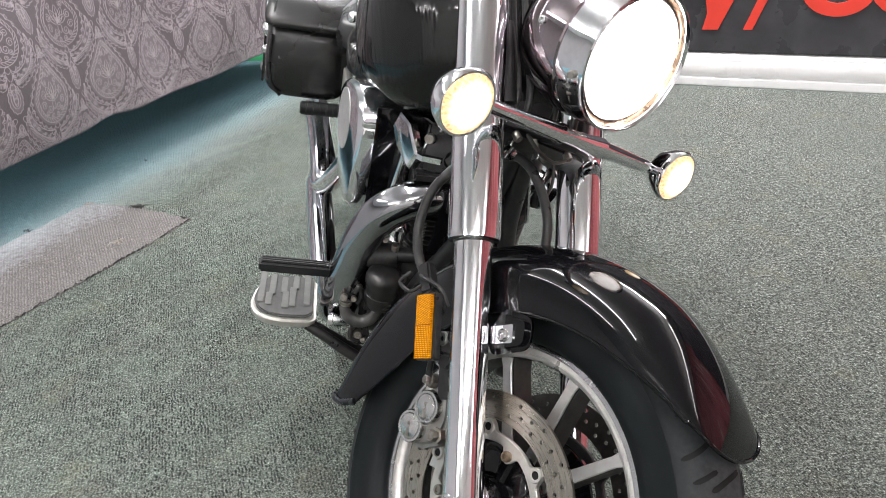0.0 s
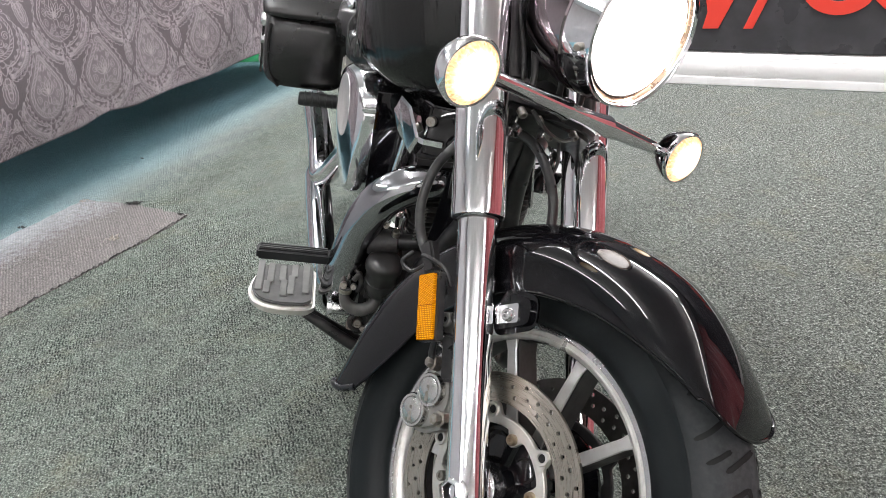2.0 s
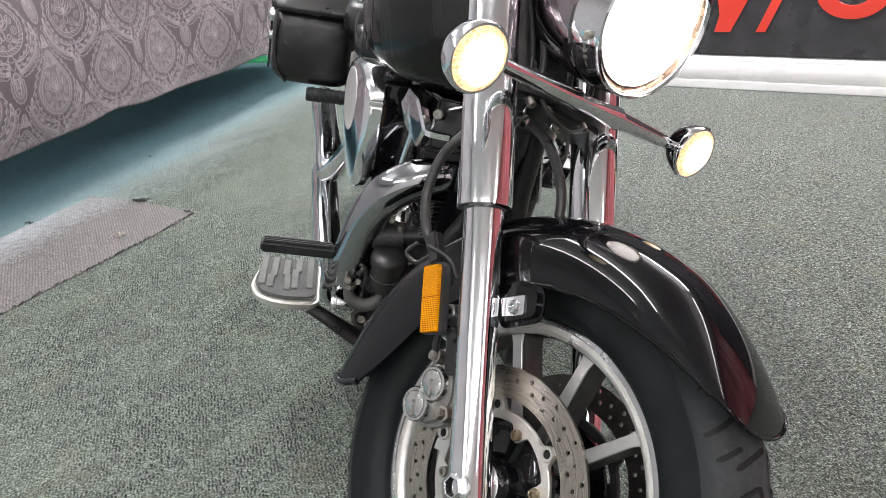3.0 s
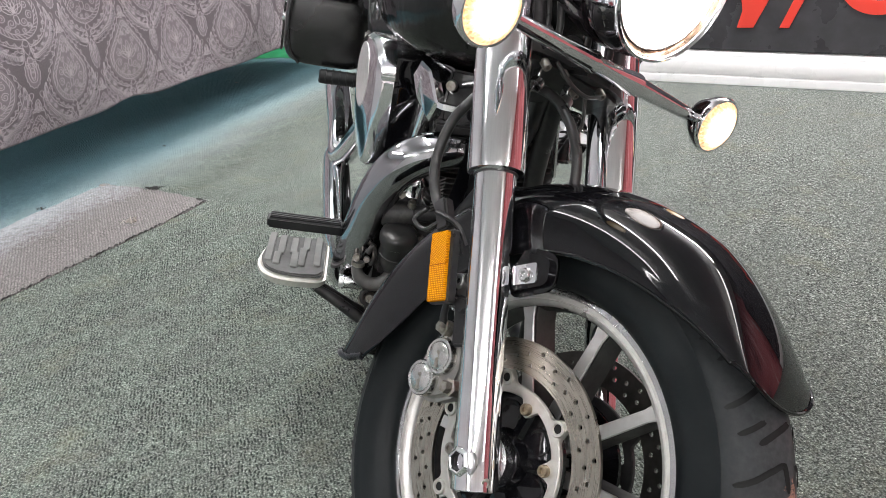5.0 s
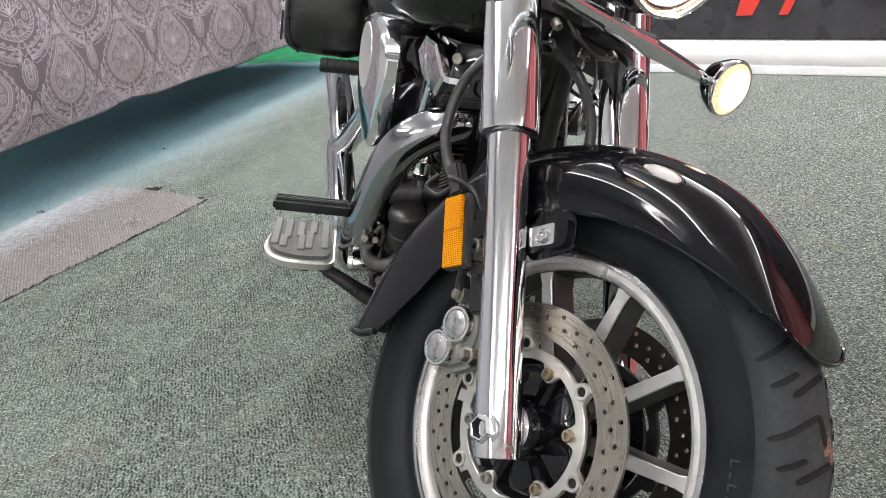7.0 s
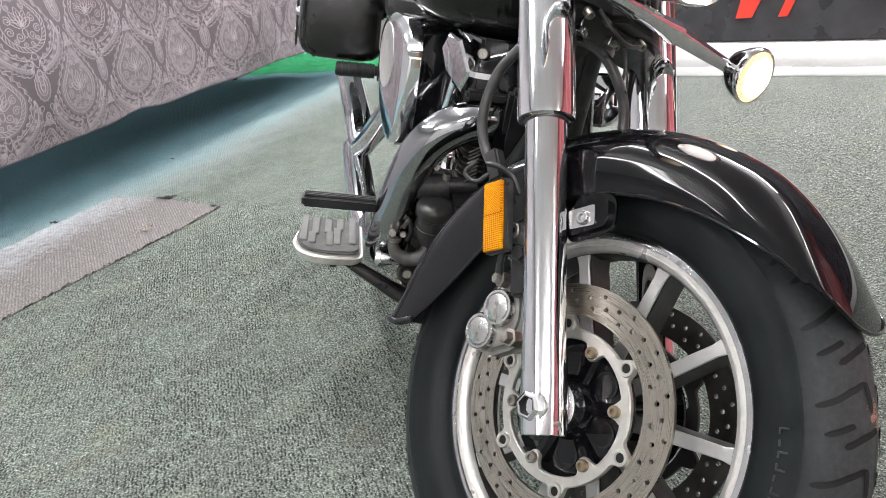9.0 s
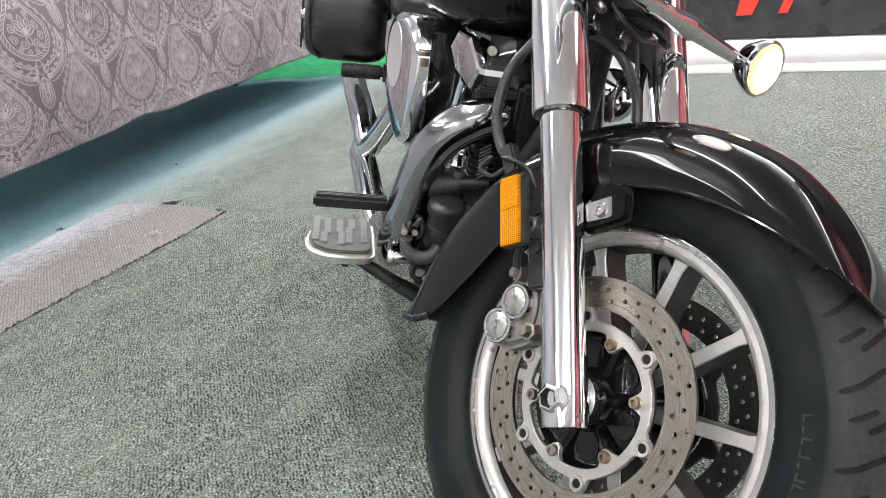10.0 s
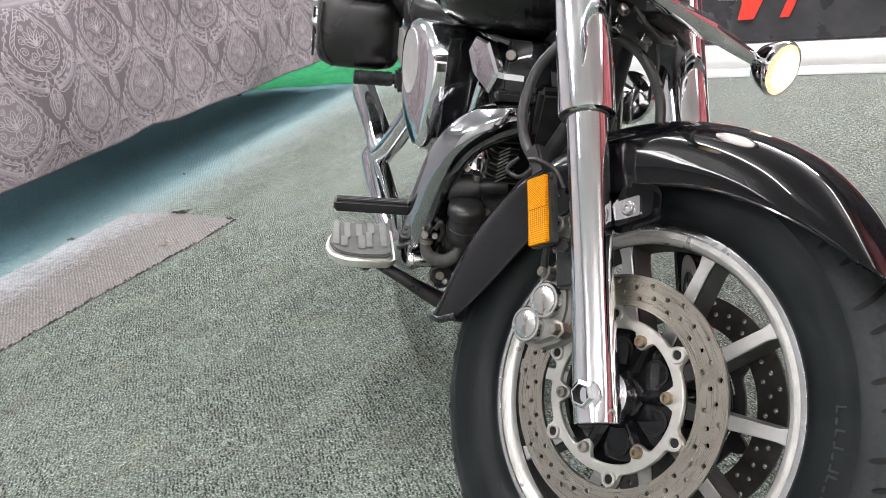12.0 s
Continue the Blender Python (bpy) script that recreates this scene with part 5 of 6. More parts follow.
for x, k0 in ((0.052, 0.505), (-0.012, 0.500)):
    clamp = fpart("cable_clamp", lathe([(0.0085, -0.006), (0.0105, -0.005), (0.0105, 0.005), (0.0085, 0.006)], on_fork(x, k0 - 0.012, 0.010), (0.6, 0.2, -0.8), 18, closed=True), CHROME_DULL, label="metal cable clamp")
    fpart("clamp_tab", block(0.004, 0.012, 0.020, Matrix.Translation(on_fork(x, k0 + 0.004, 0.010)), 0.001, 1), CHROME_DULL, clamp)
fpart("wiring_lead", tube(spline([on_fork(0.055, 0.515, 0.045), on_fork(0.03, 0.492, 0.050), on_fork(-0.01, 0.488, 0.046), on_fork(-0.05, 0.502, 0.040)], 6), 0.0032, 8), HOSE)
fpart("wiring_lead", tube(spline([on_fork(-0.045, 0.505, 0.02), on_fork(-0.050, 0.470, 0.015), on_fork(-0.040, 0.440, 0.008), on_fork(-0.048, 0.425, 0.0)], 6), 0.0026, 8), HOSE)


def bar_point(x):
    return on_fork(x, 0.521 - 0.036 * (x - MID), 0.078)


BAR = [(0.234, 0.009), (0.215, 0.0095), (0.211, 0.0102), (0.15, 0.0108), (0.09, 0.0120), (0.032, 0.0138), (0.026, 0.0156), (0.020, 0.0156), (0.0185, 0.0122), (-0.01, 0.0122), (-0.045, 0.0136), (-0.074, 0.0168), (-0.082, 0.0172),
       (-0.0835, 0.0138), (-0.10, 0.0134), (-0.16, 0.0120), (-0.215, 0.0104), (-0.238, 0.0098), (-0.241, 0.0080), (-0.275, 0.008)]
bar = fpart("signal_bar", tube([bar_point(x) for x, _ in BAR], [r for _, r in BAR], 28), CHROME, label="chrome signal bar across the fork")
fpart("bar_mount", block(0.07, 0.05, 0.03, Matrix.Translation(on_fork(MID, 0.528, 0.05)), 0.008), BLACK, bar)
LAMP_AXIS = Vector((0, 0.966, -0.259))
for x in (0.246, 2 * MID - 0.250):
    c = bar_point(x) + S * (-0.014 if x > 0 else -0.004) + G * 0.014
    sig = fpart("turn_signal", lathe([(0.0, -0.040), (0.016, -0.039), (0.030, -0.030), (0.0405, -0.012), (0.0445, 0.0), (0.0455, 0.006), (0.0435, 0.010), (0.0405, 0.0095), (0.0395, 0.004)], c, LAMP_AXIS, 40), CHROME, label="round chrome turn signal, lit")
    fpart("lens", lathe([(0.0400, 0.004), (0.039, 0.010), (0.030, 0.0165), (0.016, 0.020), (0.0, 0.021)], c, LAMP_AXIS, 40, uv=True), SIGNAL, sig, "glowing amber lens")
    fpart("stem", tube([bar_point(x - (0.012 if x > 0 else -0.012)), c - LAMP_AXIS * 0.018], 0.010, 12), CHROME, sig)

HL = Vector((MID + 0.011, -0.048, 0.642))
lamp = fpart("headlight", lathe([(0.0, -0.172), (0.03, -0.170), (0.060, -0.160), (0.085, -0.142), (0.101, -0.115), (0.109, -0.082), (0.111, -0.052), (0.1085, -0.040), (0.1060, -0.038), (0.1060, -0.032)], HL, LAMP_AXIS, 72), DIM_RED_CHROME, label="round chrome headlight, lit")
bezel = fpart("bezel", lathe([(0.1062, -0.036), (0.1085, -0.034), (0.1092, -0.026), (0.1068, -0.010), (0.1045, 0.004), (0.1052, 0.008), (0.1040, 0.0145), (0.1010, 0.0165), (0.0985, 0.0140), (0.0972, 0.006)], HL, LAMP_AXIS, 72), CHROME, lamp, "polished chrome bezel")
fpart("lens", lathe([(0.0890, 0.0050), (0.086, 0.009), (0.066, 0.014), (0.042, 0.018), (0.0, 0.020)], HL, LAMP_AXIS, 56, uv=True), HEADLIGHT, lamp, "glowing white headlight glass")
fpart("reflector_lip", lathe([(0.0905, -0.004), (0.0925, 0.004), (0.0975, 0.010)], HL, LAMP_AXIS, 72), LAMP_LIP, lamp, "warm-coloured inner ring")
fpart("seal_ring", lathe([(0.0885, 0.004), (0.0900, 0.006), (0.0922, 0.0045)], HL, LAMP_AXIS, 72), HOSE, lamp, "thin dark seal ring")
fpart("screw", lathe([(0.0, 0.002), (0.003, 0.002), (0.003, 0.004), (0.006, 0.003), (0.0065, -0.005)], HL + LAMP_AXIS * -0.085 + Vector((0.1085, 0, -0.010)), (1, 0, -0.1), 14), CHROME_DULL, lamp)
fpart("screw", lathe([(0.0, 0.003), (0.005, 0.003), (0.006, 0.001), (0.006, -0.005)], HL + LAMP_AXIS * -0.018 + Vector((0.092, 0.0, -0.058)), (0.8, 0.2, -0.55), 12), BOLT, lamp)
for x in (0.075, 2 * MID - 0.075):
    fpart("headlight_bracket", tube([on_fork(x, 0.56, 0.02), on_fork(MID + (x - MID) * 1.15, 0.68, 0.02)], 0.016, 12), BLACK)
for x in (0.055, 0.03, -0.03, -0.08):
    fpart("cable", tube(spline([on_fork(x, 0.525, 0.0), on_fork(x * 1.1, 0.58, 0.03), on_fork(x * 1.2, 0.7, 0.02), on_fork(x, 0.95, 0.0)], 5), 0.005, 10), HOSE)


# ---- engine and rear, in the bike frame ----
def ellipsoid_ring(cx, cy, cz, rows, n=28):
    """A body of oval rings: rows of (y, half width, bottom, top, squareness)."""
    rings = []
    for y, w, lo, hi, sq in rows:
        r = []
        for k in range(n):
            a = 2 * math.pi * k / n
            ca, sa = math.cos(a), math.sin(a)
            r.append((cx + w * math.copysign(abs(ca) ** sq, ca), cy + y, cz + (lo + hi) / 2 + (hi - lo) / 2 * math.copysign(abs(sa) ** sq, sa)))
        rings.append(r)
    return finish(ring_mesh(rings), limit=60)


tank = bpart("fuel_tank", ellipsoid_ring(0, 0, 0, [(-0.505, 0.03, 0.80, 0.88, 0.9), (-0.515, 0.11, 0.745, 0.93, 0.8), (-0.54, 0.18, 0.705, 0.965, 0.72), (-0.60, 0.235, 0.685, 0.995, 0.66), (-0.70, 0.262, 0.680, 1.01, 0.62),
                                                   (-0.85, 0.262, 0.690, 1.0, 0.62), (-1.0, 0.22, 0.71, 0.95, 0.7), (-1.12, 0.13, 0.74, 0.88, 0.85), (-1.16, 0.05, 0.78, 0.84, 0.9)], 48), TANK_VINYL, label="fuel tank under a creased black vinyl cover")
for off in (0.0, 0.010):
    bpart("stitched_seam", tube(spline([(0.250 - off, -0.66, 0.895), (0.257 - off, -0.66, 0.84), (0.258 - off, -0.665, 0.78), (0.257 - off, -0.69, 0.738)], 6), 0.0018, 6), PAD_RUBBER, tank, "pale stitched seam")
bpart("seat_side", ellipsoid_ring(0, 0, 0, [(-0.96, 0.15, 0.66, 0.72, 0.7), (-1.0, 0.245, 0.635, 0.735, 0.6), (-1.1, 0.262, 0.625, 0.745, 0.55), (-1.35, 0.265, 0.625, 0.745, 0.55), (-1.45, 0.2, 0.64, 0.72, 0.6)], 28), LEATHER, label="black side cover under the seat")
bpart("side_trim", slab(rounded([(-1.0, 0.60), (-1.05, 0.635), (-1.25, 0.635), (-1.25, 0.56), (-1.05, 0.55)], 0.015), 0.02, Matrix.Translation((0.252, 0, 0)) @ Matrix(((0, 0, 1, 0), (1, 0, 0, 0), (0, 1, 0, 0), (0, 0, 0, 1))), 0.005), CARRIER, label="pale metal side trim")
bpart("emblem", lathe([(0.0, 0.008), (0.006, 0.0075), (0.011, 0.004), (0.013, 0.0), (0.013, -0.006)], (0.262, -1.052, 0.785), (0.75, 0.6, 0.2), 16), CHROME, label="small chrome seat stud")
seat = bpart("seat", ellipsoid_ring(0, 0, 0, [(-1.02, 0.10, 0.70, 0.78, 0.7), (-1.08, 0.24, 0.66, 0.80, 0.7), (-1.2, 0.29, 0.64, 0.79, 0.7), (-1.4, 0.28, 0.65, 0.80, 0.7), (-1.6, 0.20, 0.70, 0.85, 0.75), (-1.9, 0.16, 0.75, 0.86, 0.75), (-2.0, 0.08, 0.78, 0.84, 0.8)], 32), LEATHER, label="black leather seat")
bpart("piping", tube(spline([(0.255, -1.062, 0.68), (0.262, -1.066, 0.735), (0.235, -1.06, 0.77), (0.15, -1.04, 0.785)], 6), 0.0028, 8), PAD_RUBBER, seat)

# saddlebag
bag = bpart("saddlebag", ellipsoid_ring(0.355, 0, 0, [(-1.365, 0.085, 0.525, 0.66, 0.5), (-1.375, 0.104, 0.505, 0.68, 0.45), (-1.42, 0.113, 0.495, 0.72, 0.42), (-1.7, 0.116, 0.49, 0.74, 0.42), (-1.9, 0.11, 0.50, 0.72, 0.42), (-1.95, 0.08, 0.53, 0.68, 0.5)], 36), LEATHER, label="black leather saddlebag with a flap")
bpart("flap", ellipsoid_ring(0.355, 0, 0, [(-1.358, 0.10, 0.690, 0.700, 0.5), (-1.366, 0.116, 0.684, 0.716, 0.45), (-1.42, 0.124, 0.682, 0.752, 0.4), (-1.55, 0.126, 0.680, 0.790, 0.4), (-1.7, 0.126, 0.68, 0.80, 0.4), (-1.9, 0.12, 0.68, 0.775, 0.4), (-1.945, 0.09, 0.69, 0.75, 0.45)], 36), LEATHER, bag, "leather flap over the bag")
bpart("flap_seam", tube(spline([(0.452, -1.360, 0.690), (0.450, -1.38, 0.722), (0.448, -1.45, 0.764), (0.446, -1.60, 0.797)], 6), 0.0024, 8), LEATHER, bag)
bpart("edge_piping", tube(spline([(0.452, -1.372, 0.665), (0.455, -1.372, 0.60), (0.445, -1.370, 0.535), (0.42, -1.368, 0.505)], 6), 0.004, 8), LEATHER, bag)
for y, z in ((-1.46, 0.66), (-1.5, 0.60), (-1.52, 0.545), (-1.70, 0.60)):
    bpart("buckle", join(lathe([(0.0, 0.012), (0.008, 0.011), (0.016, 0.007), (0.019, 0.0), (0.019, -0.008)], (0.474, y, z), (1, 0, 0), 20)), CHROME, bag, "round chrome stud")
for y in (-1.5, -1.75):
    bpart("strap", block(0.006, 0.03, 0.2, pose(0.476, y, 0.61), 0.002), LEATHER, bag)

# passenger peg
peg = bpart("passenger_peg", tube([(0.245, -1.36, 0.485), (0.262, -1.36, 0.485), (0.263, -1.36, 0.484), (0.36, -1.36, 0.482), (0.364, -1.36, 0.482)], [0.013, 0.013, 0.0185, 0.0185, 0.015], 18), RUBBER, label="black ribbed rubber passenger peg")
for k in range(5):
    bpart("rib", lathe([(0.0175, -0.002), (0.0205, -0.0015), (0.0205, 0.0015), (0.0175, 0.002)], (0.275 + 0.018 * k, -1.36, 0.4835), (1, 0, 0), 18), RUBBER, peg)
bpart("peg_mount", block(0.04, 0.05, 0.06, pose(0.235, -1.36, 0.485), 0.008), BLACK, peg)

# exhaust
header = bpart("exhaust_header", tube(spline([(0.045, -0.56, 0.555), (0.085, -0.545, 0.558), (0.135, -0.545, 0.545), (0.178, -0.555, 0.512), (0.205, -0.568, 0.465), (0.222, -0.58, 0.41), (0.234, -0.59, 0.355), (0.243, -0.605, 0.30), (0.248, -0.65, 0.255), (0.252, -0.75, 0.235), (0.252, -0.86, 0.235)], 8), [0.030, 0.034, 0.037, 0.038, 0.0375, 0.0355, 0.034, 0.033, 0.033, 0.033, 0.033], 32), HEADER_CHROME, label="curved chrome exhaust header with heat shield")
# the dark that the low pipe mirrors is put into its colour
bpart("lower_shield", tube(spline([(0.196, -0.572, 0.440), (0.212, -0.583, 0.375), (0.222, -0.592, 0.315), (0.228, -0.62, 0.265)], 6), [0.018, 0.024, 0.025, 0.024], 20), SHADED_CHROME, header, "lower pipe in chrome darkened for what it mirrors")
bpart("muffler", tube([(0.262, -0.82, 0.225), (0.268, -0.90, 0.226), (0.284, -1.2, 0.25), (0.292, -1.36, 0.264), (0.2935, -1.385, 0.267), (0.2935, -1.39, 0.267)], [0.020, 0.032, 0.036, 0.036, 0.034, 0.028], 28), CHROME, label="long chrome muffler")
bpart("muffler", tube([(0.280, -1.225, 0.318), (0.281, -1.235, 0.320), (0.290, -1.4, 0.343), (0.312, -1.7, 0.368), (0.318, -1.79, 0.376), (0.3185, -1.795, 0.3762), (0.3165, -1.77, 0.3745)], [0.028, 0.035, 0.036, 0.037, 0.037, 0.034, 0.033], 28), CHROME, label="long chrome muffler")
bpart("rear_pipe", tube(spline([(0.17, -0.88, 0.58), (0.22, -0.96, 0.51), (0.243, -1.03, 0.44), (0.268, -1.15, 0.355), (0.285, -1.24, 0.31)], 8), [0.022, 0.025, 0.027, 0.026], 22), CHROME, label="curved chrome rear exhaust pipe")

# air cleaner
def air_cleaner():
    out = rounded([(-0.95, 0.66), (-0.90, 0.700), (-0.80, 0.702), (-0.745, 0.685), (-0.725, 0.64), (-0.728, 0.55), (-0.75, 0.47), (-0.79, 0.442), (-0.85, 0.46), (-0.92, 0.52), (-0.955, 0.59)], 0.03, 4)
    cy, cz = -0.84, 0.58
    rings = []
    for x0, sc in ((0.130, 0.955), (0.176, 0.965), (0.1775, 1.0), (0.2215, 1.0), (0.2255, 0.992), (0.2345, 0.945), (0.2368, 0.92), (0.2380, 0.86), (0.2388, 0.4)):
        rings.append([(0.018 + x0 + 0.17 * (-(y - cy) * sc) * max(0, min(1, (x0 - 0.17) / 0.04)), cy + (y - cy) * sc, cz - 0.012 + (z - cz) * sc) for y, z in out])
    return finish(ring_mesh(rings), limit=18)


air = bpart("air_cleaner", air_cleaner(), CHROME, label="bevelled chrome air cleaner cover")
def oval_plate():
    rings = []
    for off, sc in ((-0.002, 1.0), (0.0006, 1.0), (0.0014, 0.985), (0.0014, 0.93), (0.0010, 0.92), (0.0010, 0.3)):
        ring = []
        for k in range(40):
            a = 2 * math.pi * k / 40
            y, z = -0.865 + 0.060 * sc * math.cos(a), 0.602 + 0.066 * sc * math.sin(a)
            ring.append((0.2569 + off * 0.6 - 0.17 * (y + 0.84), y, z))
        rings.append(ring)
    return finish(ring_mesh(rings), limit=25)


bpart("cover_plate", oval_plate(), SPOKE_METAL, air, "oval inset plate")
bpart("clamp_lug", join(block(0.030, 0.022, 0.012, pose(0.213, -0.731, 0.630), 0.003), block(0.026, 0.020, 0.024, pose(0.212, -0.733, 0.612), 0.004)), CHROME, air)

# V-twin cylinders with fins
def cylinder(name, place, tilt, half_x, half_y, count, step, label):
    m = Matrix.Translation(place) @ Matrix.Rotation(radians(tilt), 4, "X")
    body = bpart(name, block(half_x * 1.6, half_y * 1.6, count * step, m @ pose(0, 0, count * step / 2), 0.01), ENGINE_BLACK, label=label)
    for k in range(count):
        bpart("fin", slab(rounded([(-half_x, -half_y), (half_x, -half_y), (half_x, half_y), (-half_x, half_y)], 0.03, 4), 0.0035, m @ pose(0, 0, (k + 0.5) * step), 0.001, 1), ENGINE_BLACK, body)


cylinder("front_cylinder", (0.01, -0.72, 0.42), -24, 0.115, 0.10, 15, 0.0135, "black finned front cylinder")
cylinder("rear_cylinder", (0.01, -0.86, 0.42), 24, 0.115, 0.10, 15, 0.0135, "black finned rear cylinder")
def head_shape():
    plan = [(0.150, -0.75), (0.148, -0.645), (0.122, -0.553), (0.085, -0.538), (-0.05, -0.535), (-0.05, -0.75)]
    low = [(x, y, 0.592) for x, y in plan]
    mid = [(x, y, 0.635) for x, y in plan]
    top = [(x * 0.93, y - 0.020, 0.692) for x, y in plan]
    bm = ring_mesh([low, mid, top])
    bmesh.ops.bevel(bm, geom=bm.edges[:], offset=0.004, segments=2, affect="EDGES", clamp_overlap=True)
    return finish(bm, limit=30)


def chrome_plate():
    """The bevelled plate on the cover's outer corner."""
    out = [Vector(p) for p in ((0.150, -0.575, 0.684), (0.163, -0.645, 0.686), (0.172, -0.658, 0.658), (0.160, -0.652, 0.616), (0.139, -0.592, 0.592), (0.131, -0.552, 0.632))]
    mid = sum(out, Vector()) / len(out)
    nrm = Vector((0.934, 0.356, 0.0))
    rings = [[p - nrm * 0.014 for p in out], out, [mid + (p - mid) * 0.88 + nrm * 0.004 for p in out], [mid + (p - mid) * 0.84 + nrm * 0.0042 for p in out]]
    return finish(ring_mesh(rings), limit=12)


head = bpart("head_cover", head_shape(), PAINT, label="black angular cylinder head cover with chrome corner plate")
bpart("corner_plate", chrome_plate(), CHROME, head, "bevelled chrome plate")
bpart("chrome_lip", slab(rounded([(0.134, -0.552), (0.126, -0.538), (0.090, -0.527), (0.088, -0.536)], 0.002), 0.010, pose(0, 0, 0.632), 0.002), CHROME, head, "thin chrome lip")
bpart("lower_lip", block(0.10, 0.03, 0.016, Matrix.Translation((0.085, -0.545, 0.598)), 0.004), BLACK, head)
bpart("cover_screw", lathe([(0.0, 0.003), (0.004, 0.003), (0.004, 0.006), (0.008, 0.006), (0.0095, 0.004), (0.0095, -0.004)], (0.114, -0.549, 0.668), (0.30, 0.93, 0.05), 18), BOLT, head)
bpart("pushrod_tube", join(tube([(0.135, -0.655, 0.62), (0.150, -0.70, 0.50), (0.155, -0.735, 0.43)], [0.013, 0.013, 0.018], 16), tube([(0.12, -0.90, 0.64), (0.15, -0.84, 0.44)], 0.013, 14)), CHROME, label="chrome pushrod tube")
bpart("lifter_cup", lathe([(0.016, 0.03), (0.020, 0.02), (0.028, 0.016), (0.030, 0.0), (0.026, -0.008)], (0.152, -0.725, 0.435), (0, 0.3, 1), 24), CHROME)
bpart("side_panel", slab(rounded([(-0.90, 0.675), (-0.716, 0.680), (-0.712, 0.54), (-0.722, 0.440), (-0.90, 0.43)], 0.012), 0.10, Matrix.Translation((0.152, 0, 0)) @ Matrix(((0, 0, 1, 0), (1, 0, 0, 0), (0, 1, 0, 0), (0, 0, 0, 1))), 0.01), PAINT, label="black engine side panel")
bpart("crankcase", join(slab(rounded([(-0.60, 0.42), (-0.98, 0.44), (-1.10, 0.36), (-1.08, 0.22), (-0.95, 0.16), (-0.66, 0.17), (-0.58, 0.26)], 0.04), 0.27, Matrix.Translation((0.01, 0, 0)) @ Matrix(((0, 0, 1, 0), (1, 0, 0, 0), (0, 1, 0, 0), (0, 0, 0, 1))), 0.02),
                       lathe([(0.0, 0.03), (0.05, 0.028), (0.075, 0.016), (0.08, 0.0), (0.08, -0.03)], (0.155, -0.80, 0.30), (1, 0, 0), 32),
                       lathe([(0.0, 0.02), (0.035, 0.018), (0.045, 0.0), (0.045, -0.03)], (0.16, -0.68, 0.36), (1, 0.2, 0), 24)), ENGINE_BLACK, label="black engine crankcase")
GREY_HOSE = worn(material("grey_hose", (0.06, 0.06, 0.058), 0.4), 0.3, 0.5, 30.0, (0.10, 0.098, 0.094))
CAN = (0.164, -0.530, 0.397)
CAN_AXIS = (0.02, 0.30, 0.95)
filt = bpart("canister", join(lathe([(0.0, 0.009), (0.016, 0.0085), (0.027, 0.006), (0.0330, 0.001), (0.0350, -0.005), (0.0345, -0.017), (0.0300, -0.021)], CAN, CAN_AXIS, 32),
                              lathe([(0.0300, -0.020), (0.0295, -0.032), (0.0310, -0.035), (0.0310, -0.066), (0.027, -0.076), (0.0, -0.078)], CAN, CAN_AXIS, 28)), GLOSS_BLACK, label="glossy black canister with a domed lid")
bpart("canister_band", lathe([(0.0312, -0.042), (0.0325, -0.043), (0.0325, -0.058), (0.0312, -0.059)], CAN, CAN_AXIS, 28), BLACK, filt)
bpart("canister_bracket", tube([(0.195, -0.575, 0.412), (0.180, -0.570, 0.418), (0.140, -0.565, 0.425)], [0.022, 0.026, 0.024], 16), ENGINE_BLACK, filt)
starter = bpart("starter_motor", tube([(0.155, -0.565, 0.425), (0.150, -0.563, 0.426), (0.105, -0.555, 0.432), (0.09, -0.553, 0.433)], [0.012, 0.015, 0.015, 0.012], 20), BLACK, label="black horizontal engine cylinder")
bpart("cap_bolt", lathe([(0.0, 0.008), (0.006, 0.007), (0.008, 0.003), (0.008, -0.01)], (0.148, -0.552, 0.446), (0, 0.4, 0.9), 12), BOLT, starter)
bpart("side_cover", lathe([(0.0, 0.02), (0.030, 0.018), (0.040, 0.010), (0.043, 0.0), (0.043, -0.04)], (0.172, -0.60, 0.372), (0.55, 0.8, 0.1), 28), ENGINE_BLACK, label="black round engine side cover")
bpart("timing_cover", slab(rounded([(-0.58, 0.43), (-0.70, 0.45), (-0.78, 0.40), (-0.76, 0.24), (-0.66, 0.20), (-0.585, 0.25)], 0.03), 0.06, Matrix.Translation((0.168, 0, 0)) @ Matrix(((0, 0, 1, 0), (1, 0, 0, 0), (0, 1, 0, 0), (0, 0, 0, 1))), 0.016, 3), ENGINE_BLACK, label="black rounded engine cover")
hose = bpart("coolant_hose", tube(spline([(0.228, -0.558, 0.322), (0.229, -0.555, 0.305), (0.220, -0.552, 0.289), (0.198, -0.550, 0.282), (0.178, -0.550, 0.290), (0.168, -0.552, 0.306), (0.165, -0.556, 0.328)], 6), [0.0095, 0.0105, 0.0125, 0.0128, 0.0125, 0.0115, 0.011], 18), GREY_HOSE, label="grey-black bent rubber hose")
for p, d in (((0.228, -0.558, 0.318), (0, 0.1, 1)), ((0.166, -0.555, 0.322), (0, 0.1, 1))):
    bpart("hose_clamp", lathe([(0.011, 0.004), (0.0128, 0.004), (0.0128, -0.004), (0.011, -0.004)], p, d, 20), BOLT, hose)
